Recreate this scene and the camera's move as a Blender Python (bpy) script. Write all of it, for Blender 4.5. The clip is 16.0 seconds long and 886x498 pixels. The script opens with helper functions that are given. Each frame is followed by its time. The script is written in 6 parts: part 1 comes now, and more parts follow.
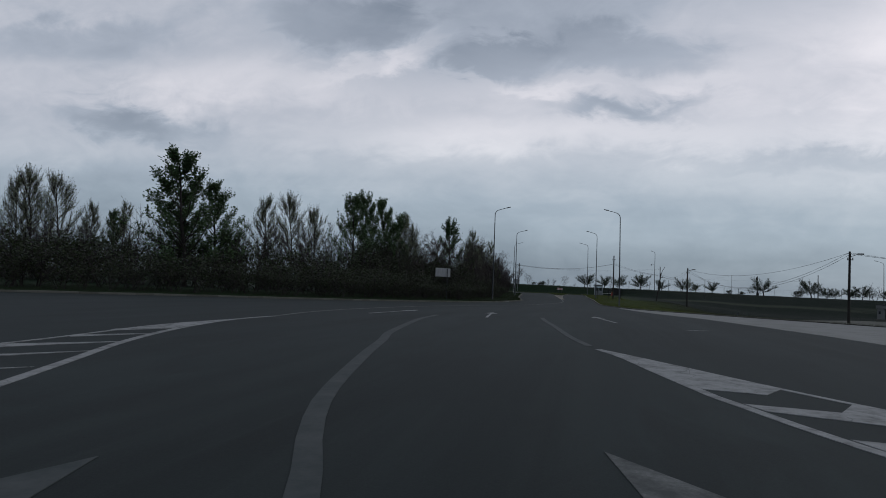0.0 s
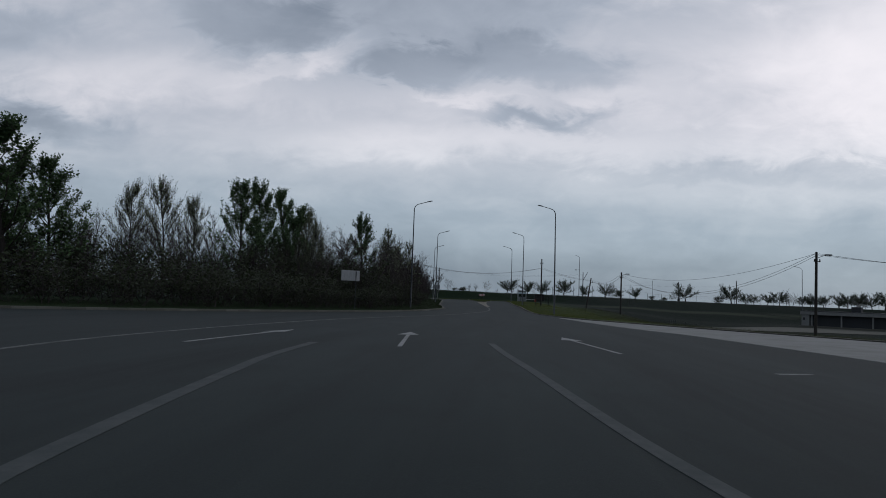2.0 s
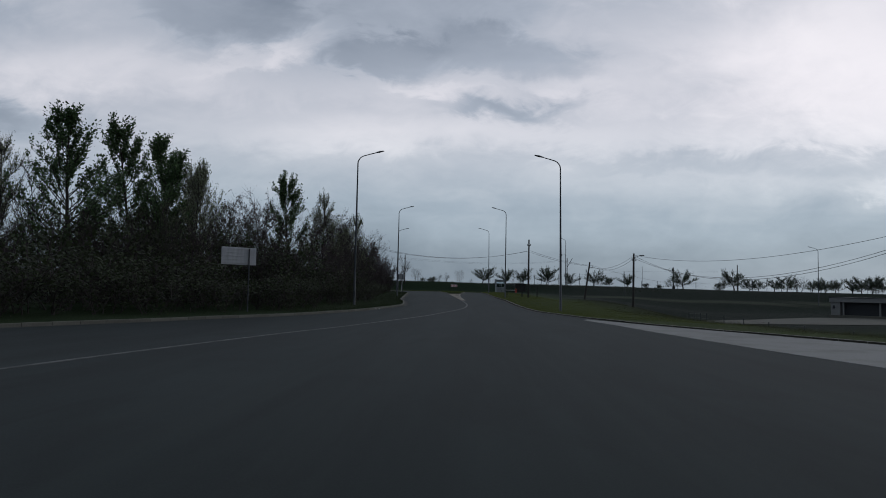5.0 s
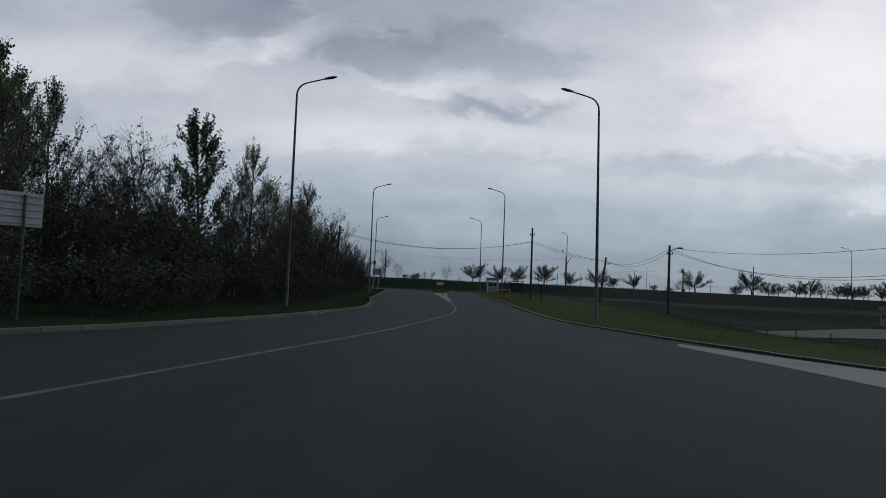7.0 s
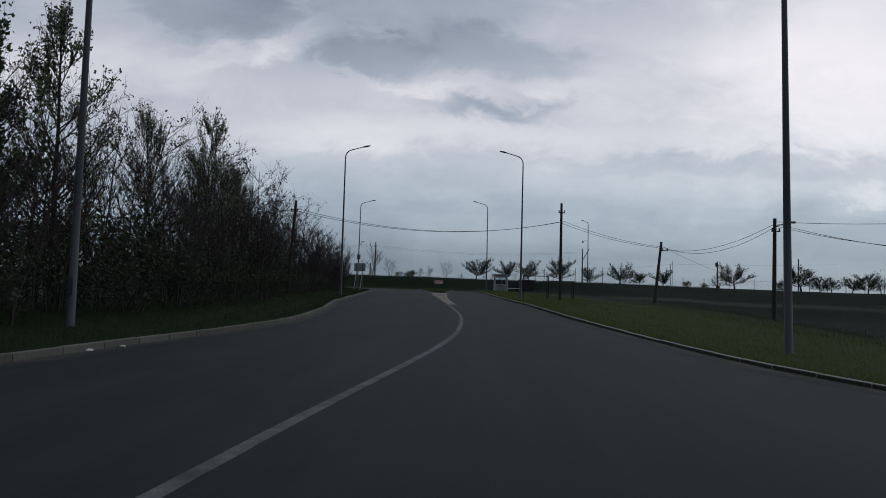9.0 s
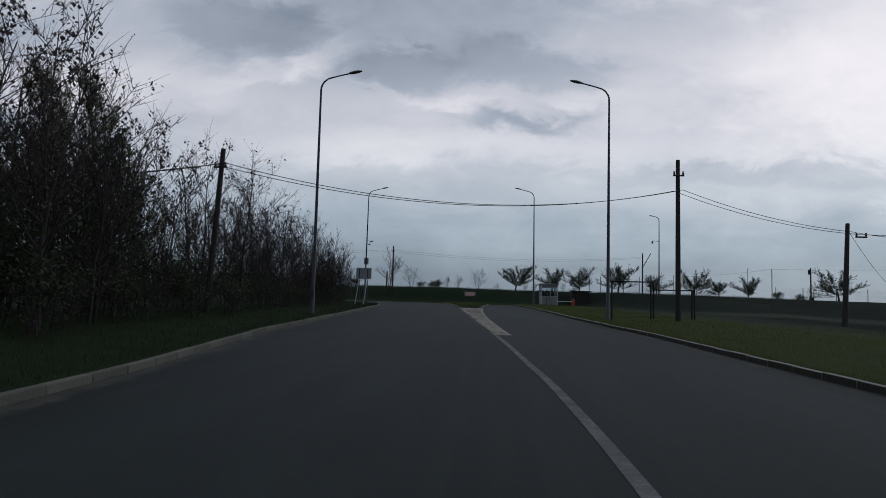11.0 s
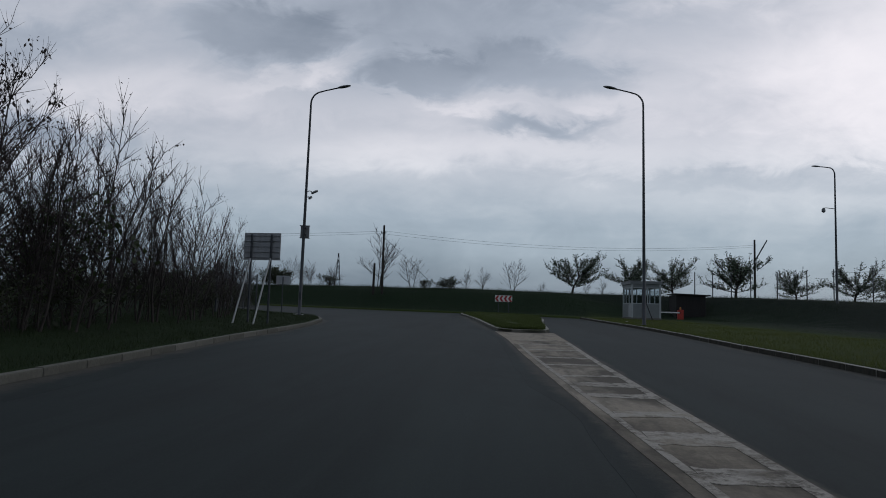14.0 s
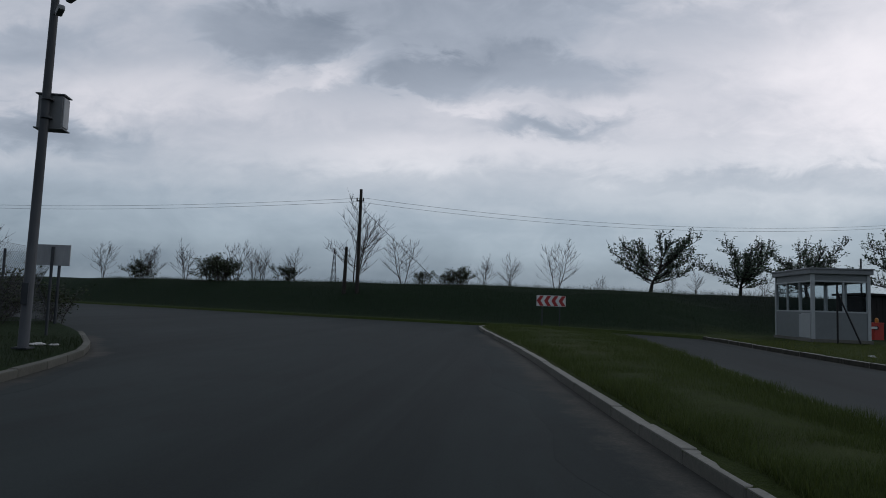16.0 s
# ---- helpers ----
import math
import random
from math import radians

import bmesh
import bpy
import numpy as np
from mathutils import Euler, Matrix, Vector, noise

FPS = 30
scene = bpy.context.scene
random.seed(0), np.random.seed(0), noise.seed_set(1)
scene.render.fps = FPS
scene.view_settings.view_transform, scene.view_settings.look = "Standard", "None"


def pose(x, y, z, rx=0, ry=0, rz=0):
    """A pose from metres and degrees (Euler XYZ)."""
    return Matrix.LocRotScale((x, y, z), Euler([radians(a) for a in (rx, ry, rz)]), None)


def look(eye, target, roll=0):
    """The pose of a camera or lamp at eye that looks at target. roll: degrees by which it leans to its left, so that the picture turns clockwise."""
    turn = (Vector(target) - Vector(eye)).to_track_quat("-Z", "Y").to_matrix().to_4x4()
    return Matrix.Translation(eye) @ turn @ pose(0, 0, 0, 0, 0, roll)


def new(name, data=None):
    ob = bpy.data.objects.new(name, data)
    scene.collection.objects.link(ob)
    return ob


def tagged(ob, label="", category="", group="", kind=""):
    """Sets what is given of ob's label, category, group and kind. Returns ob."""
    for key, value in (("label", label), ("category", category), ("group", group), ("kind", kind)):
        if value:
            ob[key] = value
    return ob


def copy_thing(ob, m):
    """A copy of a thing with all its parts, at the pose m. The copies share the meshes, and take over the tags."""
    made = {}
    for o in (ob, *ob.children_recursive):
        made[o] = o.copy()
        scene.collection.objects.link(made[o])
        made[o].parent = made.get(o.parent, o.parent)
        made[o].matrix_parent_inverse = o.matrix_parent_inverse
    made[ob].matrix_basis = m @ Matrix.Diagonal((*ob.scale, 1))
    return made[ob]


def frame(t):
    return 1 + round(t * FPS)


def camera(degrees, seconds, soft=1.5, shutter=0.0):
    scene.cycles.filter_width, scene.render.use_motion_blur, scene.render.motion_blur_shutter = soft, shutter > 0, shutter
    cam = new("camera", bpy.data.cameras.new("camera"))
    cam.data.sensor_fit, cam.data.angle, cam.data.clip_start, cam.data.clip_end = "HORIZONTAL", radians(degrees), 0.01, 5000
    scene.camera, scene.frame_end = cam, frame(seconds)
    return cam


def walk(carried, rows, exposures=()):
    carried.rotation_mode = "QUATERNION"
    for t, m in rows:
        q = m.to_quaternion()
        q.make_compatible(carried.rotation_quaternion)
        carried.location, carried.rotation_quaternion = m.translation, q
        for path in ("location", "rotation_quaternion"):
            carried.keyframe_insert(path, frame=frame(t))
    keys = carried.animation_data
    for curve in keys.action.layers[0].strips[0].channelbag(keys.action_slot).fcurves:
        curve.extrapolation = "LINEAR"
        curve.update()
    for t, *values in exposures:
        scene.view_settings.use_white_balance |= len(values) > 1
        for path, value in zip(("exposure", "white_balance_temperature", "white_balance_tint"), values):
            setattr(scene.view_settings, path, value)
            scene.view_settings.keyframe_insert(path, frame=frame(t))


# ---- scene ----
cam = camera(68.0, 16.0, soft=0.95)
PATH = [
    (0, (1.43, -3.827, 2.532), (1.016, -1.874, 2.643), 2.2),
    (0.5, (1.008, -1.156, 2.522), (0.66, 0.81, 2.642), 2.2),
    (1, (0.575, 1.523, 2.519), (0.29, 3.498, 2.642), 2.3),
    (1.5, (0.235, 4.274, 2.515), (0.009, 6.257, 2.645), 2.3),
    (2, (-0.015, 7.168, 2.536), (-0.185, 9.155, 2.675), 2.1),
    (2.5, (-0.242, 10.233, 2.557), (-0.39, 12.222, 2.705), 2.2),
    (3, (-0.449, 13.501, 2.568), (-0.575, 15.491, 2.717), 1.9),
    (3.5, (-0.662, 16.952, 2.572), (-0.763, 18.945, 2.705), 1.6),
    (4, (-0.761, 20.602, 2.555), (-0.854, 22.595, 2.694), 1.5),
    (4.5, (-0.789, 24.423, 2.536), (-0.872, 26.418, 2.653), 1.0),
    (7, (-0.987, 44.239, 2.333), (-1.029, 46.236, 2.447), 2.2),
    (7.5, (-0.986, 48.483, 2.254), (-1.025, 50.479, 2.371), 2.2),
    (8, (-1.03, 52.914, 2.212), (-1.061, 54.911, 2.331), 1.8),
    (8.5, (-1.083, 57.499, 2.17), (-1.114, 59.496, 2.283), 1.4),
    (9, (-1.172, 62.279, 2.131), (-1.213, 64.275, 2.245), 1.6),
    (11.3, (-2.103, 85.298, 2.121), (-2.249, 87.287, 2.28), 1.8),
    (11.5, (-2.206, 87.365, 2.122), (-2.357, 89.353, 2.287), 2.1),
    (12, (-2.527, 92.684, 2.144), (-2.683, 94.67, 2.324), 1.9),
    (12.5, (-2.834, 98.149, 2.2), (-2.994, 100.135, 2.377), 1.6),
    (13, (-3.168, 103.7, 2.253), (-3.334, 105.687, 2.412), 1.4),
    (13.5, (-3.564, 109.332, 2.298), (-3.739, 111.319, 2.45), 1.2),
    (14, (-3.954, 115.021, 2.339), (-4.137, 117.005, 2.503), 1.7),
    (14.5, (-4.397, 120.59, 2.392), (-4.582, 122.575, 2.552), 1.4),
    (15, (-4.818, 125.951, 2.464), (-5.004, 127.936, 2.634), 1.5),
    (15.5, (-5.22, 131.057, 2.525), (-5.41, 133.041, 2.691), 1.6),
    (16, (-5.668, 136.01, 2.537), (-5.88, 137.992, 2.703), 1.9),
]
walk(cam, [(t, look(eye, target, roll)) for t, eye, target, roll in PATH])

# ---------------------------------------------------------------- light
SUN_EL, SUN_ROT = 40.0, 60.0
world = bpy.data.worlds.new("overcast_sky")
scene.world = world
world.use_nodes = True


def build_sky(w):
    nt = w.node_tree
    nt.nodes.clear()
    N, Lk = nt.nodes.new, nt.links.new

    def val(node, i, v):
        if isinstance(v, (int, float)):
            node.inputs[i].default_value = v
        else:
            Lk(v, node.inputs[i])

    def m(op, a, b=0.0, c=None):
        n = N("ShaderNodeMath")
        n.operation = op
        val(n, 0, a), val(n, 1, b)
        if c is not None:
            val(n, 2, c)
        return n.outputs[0]

    def step(x, a, b, lo=0.0, hi=1.0):
        n = N("ShaderNodeMapRange")
        n.interpolation_type = "SMOOTHSTEP"
        for i, v in enumerate((x, a, b, lo, hi)):
            val(n, i, v)
        return n.outputs[0]

    tc = N("ShaderNodeTexCoord")
    sep = N("ShaderNodeSeparateXYZ")
    Lk(tc.outputs["Generated"], sep.inputs[0])
    x, y, z = sep.outputs
    ay = m("ADD", m("ABSOLUTE", y), 0.12)
    u, v = m("DIVIDE", x, ay), m("DIVIDE", z, ay)
    u, v = m("MULTIPLY", u, 1.12), m("MULTIPLY", v, 1.12)

    def noise_tex(scale, detail, rough, sx, sy, off=0.0, dist=0.0):
        comb = N("ShaderNodeCombineXYZ")
        val(comb, 0, m("MULTIPLY", u, sx)), val(comb, 1, m("MULTIPLY", v, sy)), val(comb, 2, off)
        n = N("ShaderNodeTexNoise")
        n.inputs["Scale"].default_value, n.inputs["Detail"].default_value = scale, detail
        n.inputs["Roughness"].default_value, n.inputs["Distortion"].default_value = rough, dist
        Lk(comb.outputs[0], n.inputs["Vector"])
        return n.outputs["Fac"]

    big = noise_tex(1.0, 6, 0.55, 2.3, 5.2, 3.1, 0.5)
    mid = noise_tex(1.0, 8, 0.58, 6.2, 10.5, 7.7, 0.7)
    fine = noise_tex(1.0, 8, 0.6, 13.0, 26.0, 1.3, 0.9)
    haze = noise_tex(1.0, 3, 0.5, 1.1, 16.0, 5.2, 0.2)
    wob, wisp = m("SUBTRACT", mid, 0.5), m("SUBTRACT", fine, 0.5)
    uu = m("ADD", m("ADD", u, m("MULTIPLY", m("SUBTRACT", big, 0.5), 0.20)), m("MULTIPLY", wisp, 0.10))
    vv = m("ADD", m("ADD", v, m("MULTIPLY", wob, 0.11)), m("MULTIPLY", wisp, 0.05))

    def blob(cu, cv, ru, rv, slope, soft):
        """A ragged cloud mass; soft: 1 a vague one, near 0 a hard-edged one."""
        du = m("SUBTRACT", uu, cu)
        dv = m("SUBTRACT", m("SUBTRACT", vv, cv), m("MULTIPLY", du, slope))
        a, b = m("DIVIDE", du, ru), m("DIVIDE", dv, rv)
        return step(m("SQRT", m("ADD", m("MULTIPLY", a, a), m("MULTIPLY", b, b))), 1.0 + 0.15 * soft, 1.0 - 0.85 * soft)

    # brightness: a pale high band, darker towards the horizon, darker cloud masses above
    lum = step(v, 0.0, 0.25, 0.33, 0.67)
    lum = m("ADD", lum, m("MULTIPLY", m("SUBTRACT", big, 0.5), 0.34))
    lum = m("ADD", lum, m("MULTIPLY", wob, 0.20))
    lum = m("ADD", lum, m("MULTIPLY", wisp, 0.10))
    lum = m("ADD", lum, m("MULTIPLY", m("SUBTRACT", haze, 0.5), step(v, 0.30, 0.05, 0.0, 0.26)))
    dark = ((-0.13, 0.425, 0.46, 0.13, 0.0, 0.75, -0.17), (-0.40, 0.425, 0.17, 0.06, -0.1, 0.6, -0.13), (-0.14, 0.352, 0.13, 0.036, -0.12, 0.55, -0.13),
            (0.05, 0.36, 0.15, 0.045, -0.1, 0.6, -0.11), (0.065, 0.270, 0.125, 0.032, -0.06, 1.0, -0.16), (0.05, 0.262, 0.10, 0.020, -0.03, 1.0, -0.07),
            (-0.74, 0.255, 0.19, 0.042, -0.12, 1.0, -0.23), (-0.90, 0.40, 0.22, 0.05, 0.0, 0.8, -0.10), (0.45, 0.195, 0.34, 0.022, 0.03, 0.9, -0.11), (0.36, 0.43, 0.20, 0.05, 0.0, 0.9, -0.09))
    pale = ((-0.275, 0.366, 0.075, 0.030, 0.30, 1.0, 0.17), (-0.36, 0.345, 0.10, 0.020, 0.15, 0.8, 0.10), (0.00, 0.292, 0.14, 0.016, -0.10, 0.9, 0.09), (0.54, 0.31, 0.27, 0.17, 0.0, 1.0, 0.22),
            (-0.58, 0.33, 0.28, 0.055, -0.05, 0.9, 0.10), (-0.05, 0.225, 0.46, 0.035, 0.0, 1.0, 0.10), (0.62, 0.165, 0.08, 0.022, 0.0, 0.9, 0.12), (0.17, 0.31, 0.10, 0.03, 0.0, 0.9, 0.06))
    for cu, cv, ru, rv, sl, so, amt in dark + pale:
        lum = m("ADD", lum, m("MULTIPLY", blob(cu, cv, ru, rv, sl, so), amt))
    lum = m("ADD", lum, m("MULTIPLY", m("MAXIMUM", m("MINIMUM", u, 0.8), -0.8), 0.11))
    # unseen sky overhead and behind, made darker to weaken the light on the ground
    unseen_dim = m("MAXIMUM", step(z, 0.36, 0.56), step(y, 0.35, -0.1))
    lum = m("ADD", lum, m("MULTIPLY", unseen_dim, -0.26))
    lum = m("MAXIMUM", lum, 0.10)

    ramp = N("ShaderNodeValToRGB")
    e = ramp.color_ramp.elements
    e[0].position, e[0].color = 0.10, (0.085, 0.122, 0.170, 1)
    e[1].position, e[1].color = 0.95, (0.84, 0.837, 0.862, 1)
    k = e.new(0.5)
    k.color = (0.355, 0.408, 0.472, 1)
    Lk(lum, ramp.inputs[0])
    # colder towards the horizon, a touch of violet in the high clouds
    tint = N("ShaderNodeMix")
    tint.data_type, tint.blend_type = "RGBA", "MULTIPLY"
    tint.inputs[0].default_value = 1.0
    hue = N("ShaderNodeMix")
    hue.data_type = "RGBA"
    val(hue, 0, step(v, 0.08, 0.30))
    hue.inputs[6].default_value, hue.inputs[7].default_value = (0.955, 1.0, 1.015, 1), (1.035, 1.0, 1.02, 1)
    Lk(ramp.outputs[0], tint.inputs[6]), Lk(hue.outputs[2], tint.inputs[7])
    # below the horizon: dull ground light
    low = N("ShaderNodeMix")
    low.data_type = "RGBA"
    val(low, 0, step(z, -0.02, 0.005))
    low.inputs[6].default_value = (0.05, 0.055, 0.05, 1)
    Lk(tint.outputs[2], low.inputs[7])

    sky = N("ShaderNodeTexSky")
    sky.sky_type, sky.sun_disc = "NISHITA", False
    sky.sun_elevation, sky.sun_rotation = radians(SUN_EL), radians(SUN_ROT)
    b1, b2, add, out = N("ShaderNodeBackground"), N("ShaderNodeBackground"), N("ShaderNodeAddShader"), N("ShaderNodeOutputWorld")
    Lk(sky.outputs[0], b1.inputs[0])
    b1.inputs[1].default_value = 0.006
    Lk(low.outputs[2], b2.inputs[0])
    b2.inputs[1].default_value = 1.0
    Lk(b1.outputs[0], add.inputs[0]), Lk(b2.outputs[0], add.inputs[1]), Lk(add.outputs[0], out.inputs[0])


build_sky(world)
sun = bpy.data.lights.new("sun", "SUN")
sun.energy, sun.angle, sun.color = 0.12, radians(30), (1.0, 0.96, 0.9)
sun_ob = new("sun", sun)
SUN_DIR = Vector((math.sin(radians(SUN_ROT)) * math.cos(radians(SUN_EL)), math.cos(radians(SUN_ROT)) * math.cos(radians(SUN_EL)), math.sin(radians(SUN_EL))))
sun_ob.matrix_world = look(SUN_DIR * 60, (0, 0, 0))

# ---------------------------------------------------------------- materials


class Mat:
    """A small builder for a node material."""

    def __init__(self, name, rough=0.8, metal=0.0, spec=0.5):
        self.m = bpy.data.materials.new(name)
        self.m.use_nodes = True
        self.nt = self.m.node_tree
        self.b = self.nt.nodes["Principled BSDF"]
        self.b.inputs["Roughness"].default_value = rough
        self.b.inputs["Metallic"].default_value = metal
        self.b.inputs["Specular IOR Level"].default_value = spec
        self.tc = self.nt.nodes.new("ShaderNodeTexCoord")

    def node(self, kind):
        return self.nt.nodes.new(kind)

    def link(self, a, b):
        self.nt.links.new(a, b)

    def noise(self, scale, detail=4, rough=0.6, vec=None, dist=0.0):
        n = self.node("ShaderNodeTexNoise")
        n.inputs["Scale"].default_value, n.inputs["Detail"].default_value = scale, detail
        n.inputs["Roughness"].default_value, n.inputs["Distortion"].default_value = rough, dist
        self.link(vec or self.tc.outputs["Object"], n.inputs["Vector"])
        return n.outputs["Fac"]

    def ramp(self, fac, stops):
        r = self.node("ShaderNodeValToRGB")
        e = r.color_ramp.elements
        while len(e) < len(stops):
            e.new(0.5)
        for k, (p, c) in zip(e, stops):
            k.position, k.color = p, (*c, 1) if len(c) == 3 else c
        self.link(fac, r.inputs[0])
        return r.outputs[0]

    def mix(self, fac, a, b, mode="MIX"):
        n = self.node("ShaderNodeMix")
        n.data_type, n.blend_type = "RGBA", mode
        for i, v in ((0, fac), (6, a), (7, b)):
            if isinstance(v, (int, float)):
                n.inputs[i].default_value = v
            elif isinstance(v, tuple):
                n.inputs[i].default_value = (*v, 1)
            else:
                self.link(v, n.inputs[i])
        return n.outputs[2]

    def base(self, c):
        if isinstance(c, tuple):
            self.b.inputs["Base Color"].default_value = (*c, 1)
        else:
            self.link(c, self.b.inputs["Base Color"])
        return self

    def bump(self, h, strength=0.3, dist=0.01):
        n = self.node("ShaderNodeBump")
        n.inputs["Strength"].default_value, n.inputs["Distance"].default_value = strength, dist
        self.link(h, n.inputs["Height"])
        self.link(n.outputs[0], self.b.inputs["Normal"])
        return self

    def rough(self, s):
        self.link(s, self.b.inputs["Roughness"])
        return self

    def stretched(self, sx, sy, sz):
        n = self.node("ShaderNodeMapping")
        n.inputs["Scale"].default_value = (sx, sy, sz)
        self.link(self.tc.outputs["Object"], n.inputs[0])
        return n.outputs[0]


def asphalt_colour(k):
    """Worn asphalt: wheel tracks, long streaks, patches and grit."""
    lane = k.noise(0.22, 5, 0.6, k.stretched(2.6, 0.22, 1))
    streak = k.noise(1.0, 4, 0.6, k.stretched(3.2, 0.07, 1), 0.4)
    patch = k.noise(0.12, 5, 0.6)
    grit = k.noise(60, 3, 0.7)
    blot = k.noise(0.55, 6, 0.65, k.stretched(1.4, 0.5, 1), 0.8)
    c = k.ramp(lane, [(0.36, (0.0077, 0.0115, 0.0115)), (0.64, (0.0252, 0.0350, 0.0343))])
    c = k.mix(k.ramp(patch, [(0.42, (0, 0, 0)), (0.62, (0.8, 0.8, 0.8))]), c, (0.0139, 0.0209, 0.0207))
    c = k.mix(k.ramp(streak, [(0.48, (0, 0, 0)), (0.70, (0.6, 0.6, 0.6))]), c, (0.0252, 0.0324, 0.0306))
    c = k.mix(k.ramp(blot, [(0.50, (0, 0, 0)), (0.64, (0.55, 0.55, 0.55))]), c, (0.0096, 0.0128, 0.0128))
    c = k.mix(0.35, c, k.ramp(grit, [(0.3, (0.0045, 0.0068, 0.0068)), (0.75, (0.0261, 0.0343, 0.0337))]))
    return c, grit


def mat_asphalt():
    k = Mat("asphalt", 0.84, spec=0.21)
    c, grit = asphalt_colour(k)
    return k.base(c).bump(grit, 0.35, 0.004).m


def mat_paint():
    k = Mat("road_paint", 0.7, spec=0.3)
    wear = k.noise(3.5, 6, 0.75)
    fine = k.noise(28, 4, 0.7)
    c = k.ramp(fine, [(0.3, (0.18, 0.182, 0.176)), (0.7, (0.315, 0.317, 0.31))])
    c = k.mix(k.ramp(wear, [(0.46, (0, 0, 0)), (0.66, (1, 1, 1))]), c, (0.10, 0.10, 0.10))
    v = k.node("ShaderNodeTexVoronoi")
    v.feature = "DISTANCE_TO_EDGE"
    v.inputs["Scale"].default_value = 1.1
    warp = k.mix(0.12, k.tc.outputs["Object"], k.noise(2.5, 4, 0.7))
    k.link(warp, v.inputs["Vector"])
    crack = k.ramp(v.outputs["Distance"], [(0.0, (0.7, 0.7, 0.7)), (0.006, (0, 0, 0))])
    c = k.mix(crack, c, (0.03, 0.03, 0.03))
    return k.base(c).bump(fine, 0.2, 0.003).m


def mat_faded():
    k = Mat("faded_paint", 0.8, spec=0.3)
    wear = k.noise(2.5, 6, 0.75)
    c = k.ramp(wear, [(0.3, (0.062, 0.067, 0.066)), (0.62, (0.032, 0.040, 0.040))])
    return k.base(c).m


def mat_centre():
    k = Mat("worn_line_paint", 0.8, spec=0.3)
    wear, fine = k.noise(1.8, 6, 0.75), k.noise(30, 4, 0.7)
    c = k.ramp(fine, [(0.3, (0.085, 0.087, 0.084)), (0.7, (0.165, 0.167, 0.162))])
    c = k.mix(k.ramp(wear, [(0.40, (0, 0, 0)), (0.62, (1, 1, 1))]), c, (0.048, 0.052, 0.050))
    return k.base(c).m


def mat_concrete(name, a, b, dirt):
    k = Mat(name, 0.9, spec=0.2)
    big, fine = k.noise(0.7, 6, 0.65), k.noise(22, 5, 0.7)
    c = k.ramp(fine, [(0.3, a), (0.7, b)])
    c = k.mix(k.ramp(big, [(0.45, (0, 0, 0)), (0.68, (0.85, 0.85, 0.85))]), c, dirt)
    info = k.node("ShaderNodeObjectInfo")
    c = k.mix(0.25, c, k.ramp(info.outputs["Random"], [(0, (0.08, 0.08, 0.075)), (1, (0.26, 0.255, 0.235))]))
    return k.base(c).bump(fine, 0.35, 0.006).m


def mat_grass(name, dark, light, dry):
    k = Mat(name, 0.95, spec=0.1)
    a, b, c3 = k.noise(0.25, 5, 0.6), k.noise(3.0, 5, 0.7), k.noise(40, 3, 0.7)
    c = k.ramp(b, [(0.3, dark), (0.7, light)])
    c = k.mix(k.ramp(a, [(0.5, (0, 0, 0)), (0.72, (0.7, 0.7, 0.7))]), c, dry)
    c = k.mix(0.4, c, k.ramp(c3, [(0.3, tuple(v * 0.4 for v in dark)), (0.7, light)]))
    return k.base(c).bump(c3, 0.8, 0.05).m


def mat_ground():
    """Rough land: verge grass near the kerbs, dark field grass beyond, by the mesh's own attribute; the left verge
    takes the field colour as painted tree shade.
    """
    k = Mat("rough_grass_land", 0.95, spec=0.1)
    at = k.node("ShaderNodeAttribute")
    at.attribute_name = "field"
    a, b, c3 = k.noise(0.2, 5, 0.6), k.noise(2.2, 6, 0.7), k.noise(30, 3, 0.7)
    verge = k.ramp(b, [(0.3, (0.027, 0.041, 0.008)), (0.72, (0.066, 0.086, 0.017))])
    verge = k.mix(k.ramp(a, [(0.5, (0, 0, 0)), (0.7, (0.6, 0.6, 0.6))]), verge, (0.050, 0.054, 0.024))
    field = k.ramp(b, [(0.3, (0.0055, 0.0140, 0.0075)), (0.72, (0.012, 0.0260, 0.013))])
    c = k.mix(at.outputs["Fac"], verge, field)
    dark = k.node("ShaderNodeAttribute")
    dark.attribute_name = "soil"
    c = k.mix(0.35, c, k.ramp(c3, [(0.3, (0.0045, 0.0095, 0.004)), (0.75, (0.025, 0.043, 0.013))]))
    dry = k.node("ShaderNodeAttribute")
    dry.attribute_name = "dry"
    c = k.mix(dark.outputs["Fac"], c, k.ramp(b, [(0.3, (0.0052, 0.0098, 0.0072)), (0.72, (0.0115, 0.0190, 0.0125))]))
    c = k.mix(dry.outputs["Fac"], c, k.ramp(b, [(0.3, (0.030, 0.038, 0.026)), (0.7, (0.056, 0.064, 0.044))]))
    return k.base(c).bump(c3, 0.8, 0.06).m


def mat_bark(name, a, b):
    k = Mat(name, 0.9, spec=0.2)
    n = k.noise(9, 5, 0.7, k.stretched(1, 1, 0.3))
    return k.base(k.ramp(n, [(0.3, a), (0.7, b)])).bump(n, 0.5, 0.02).m


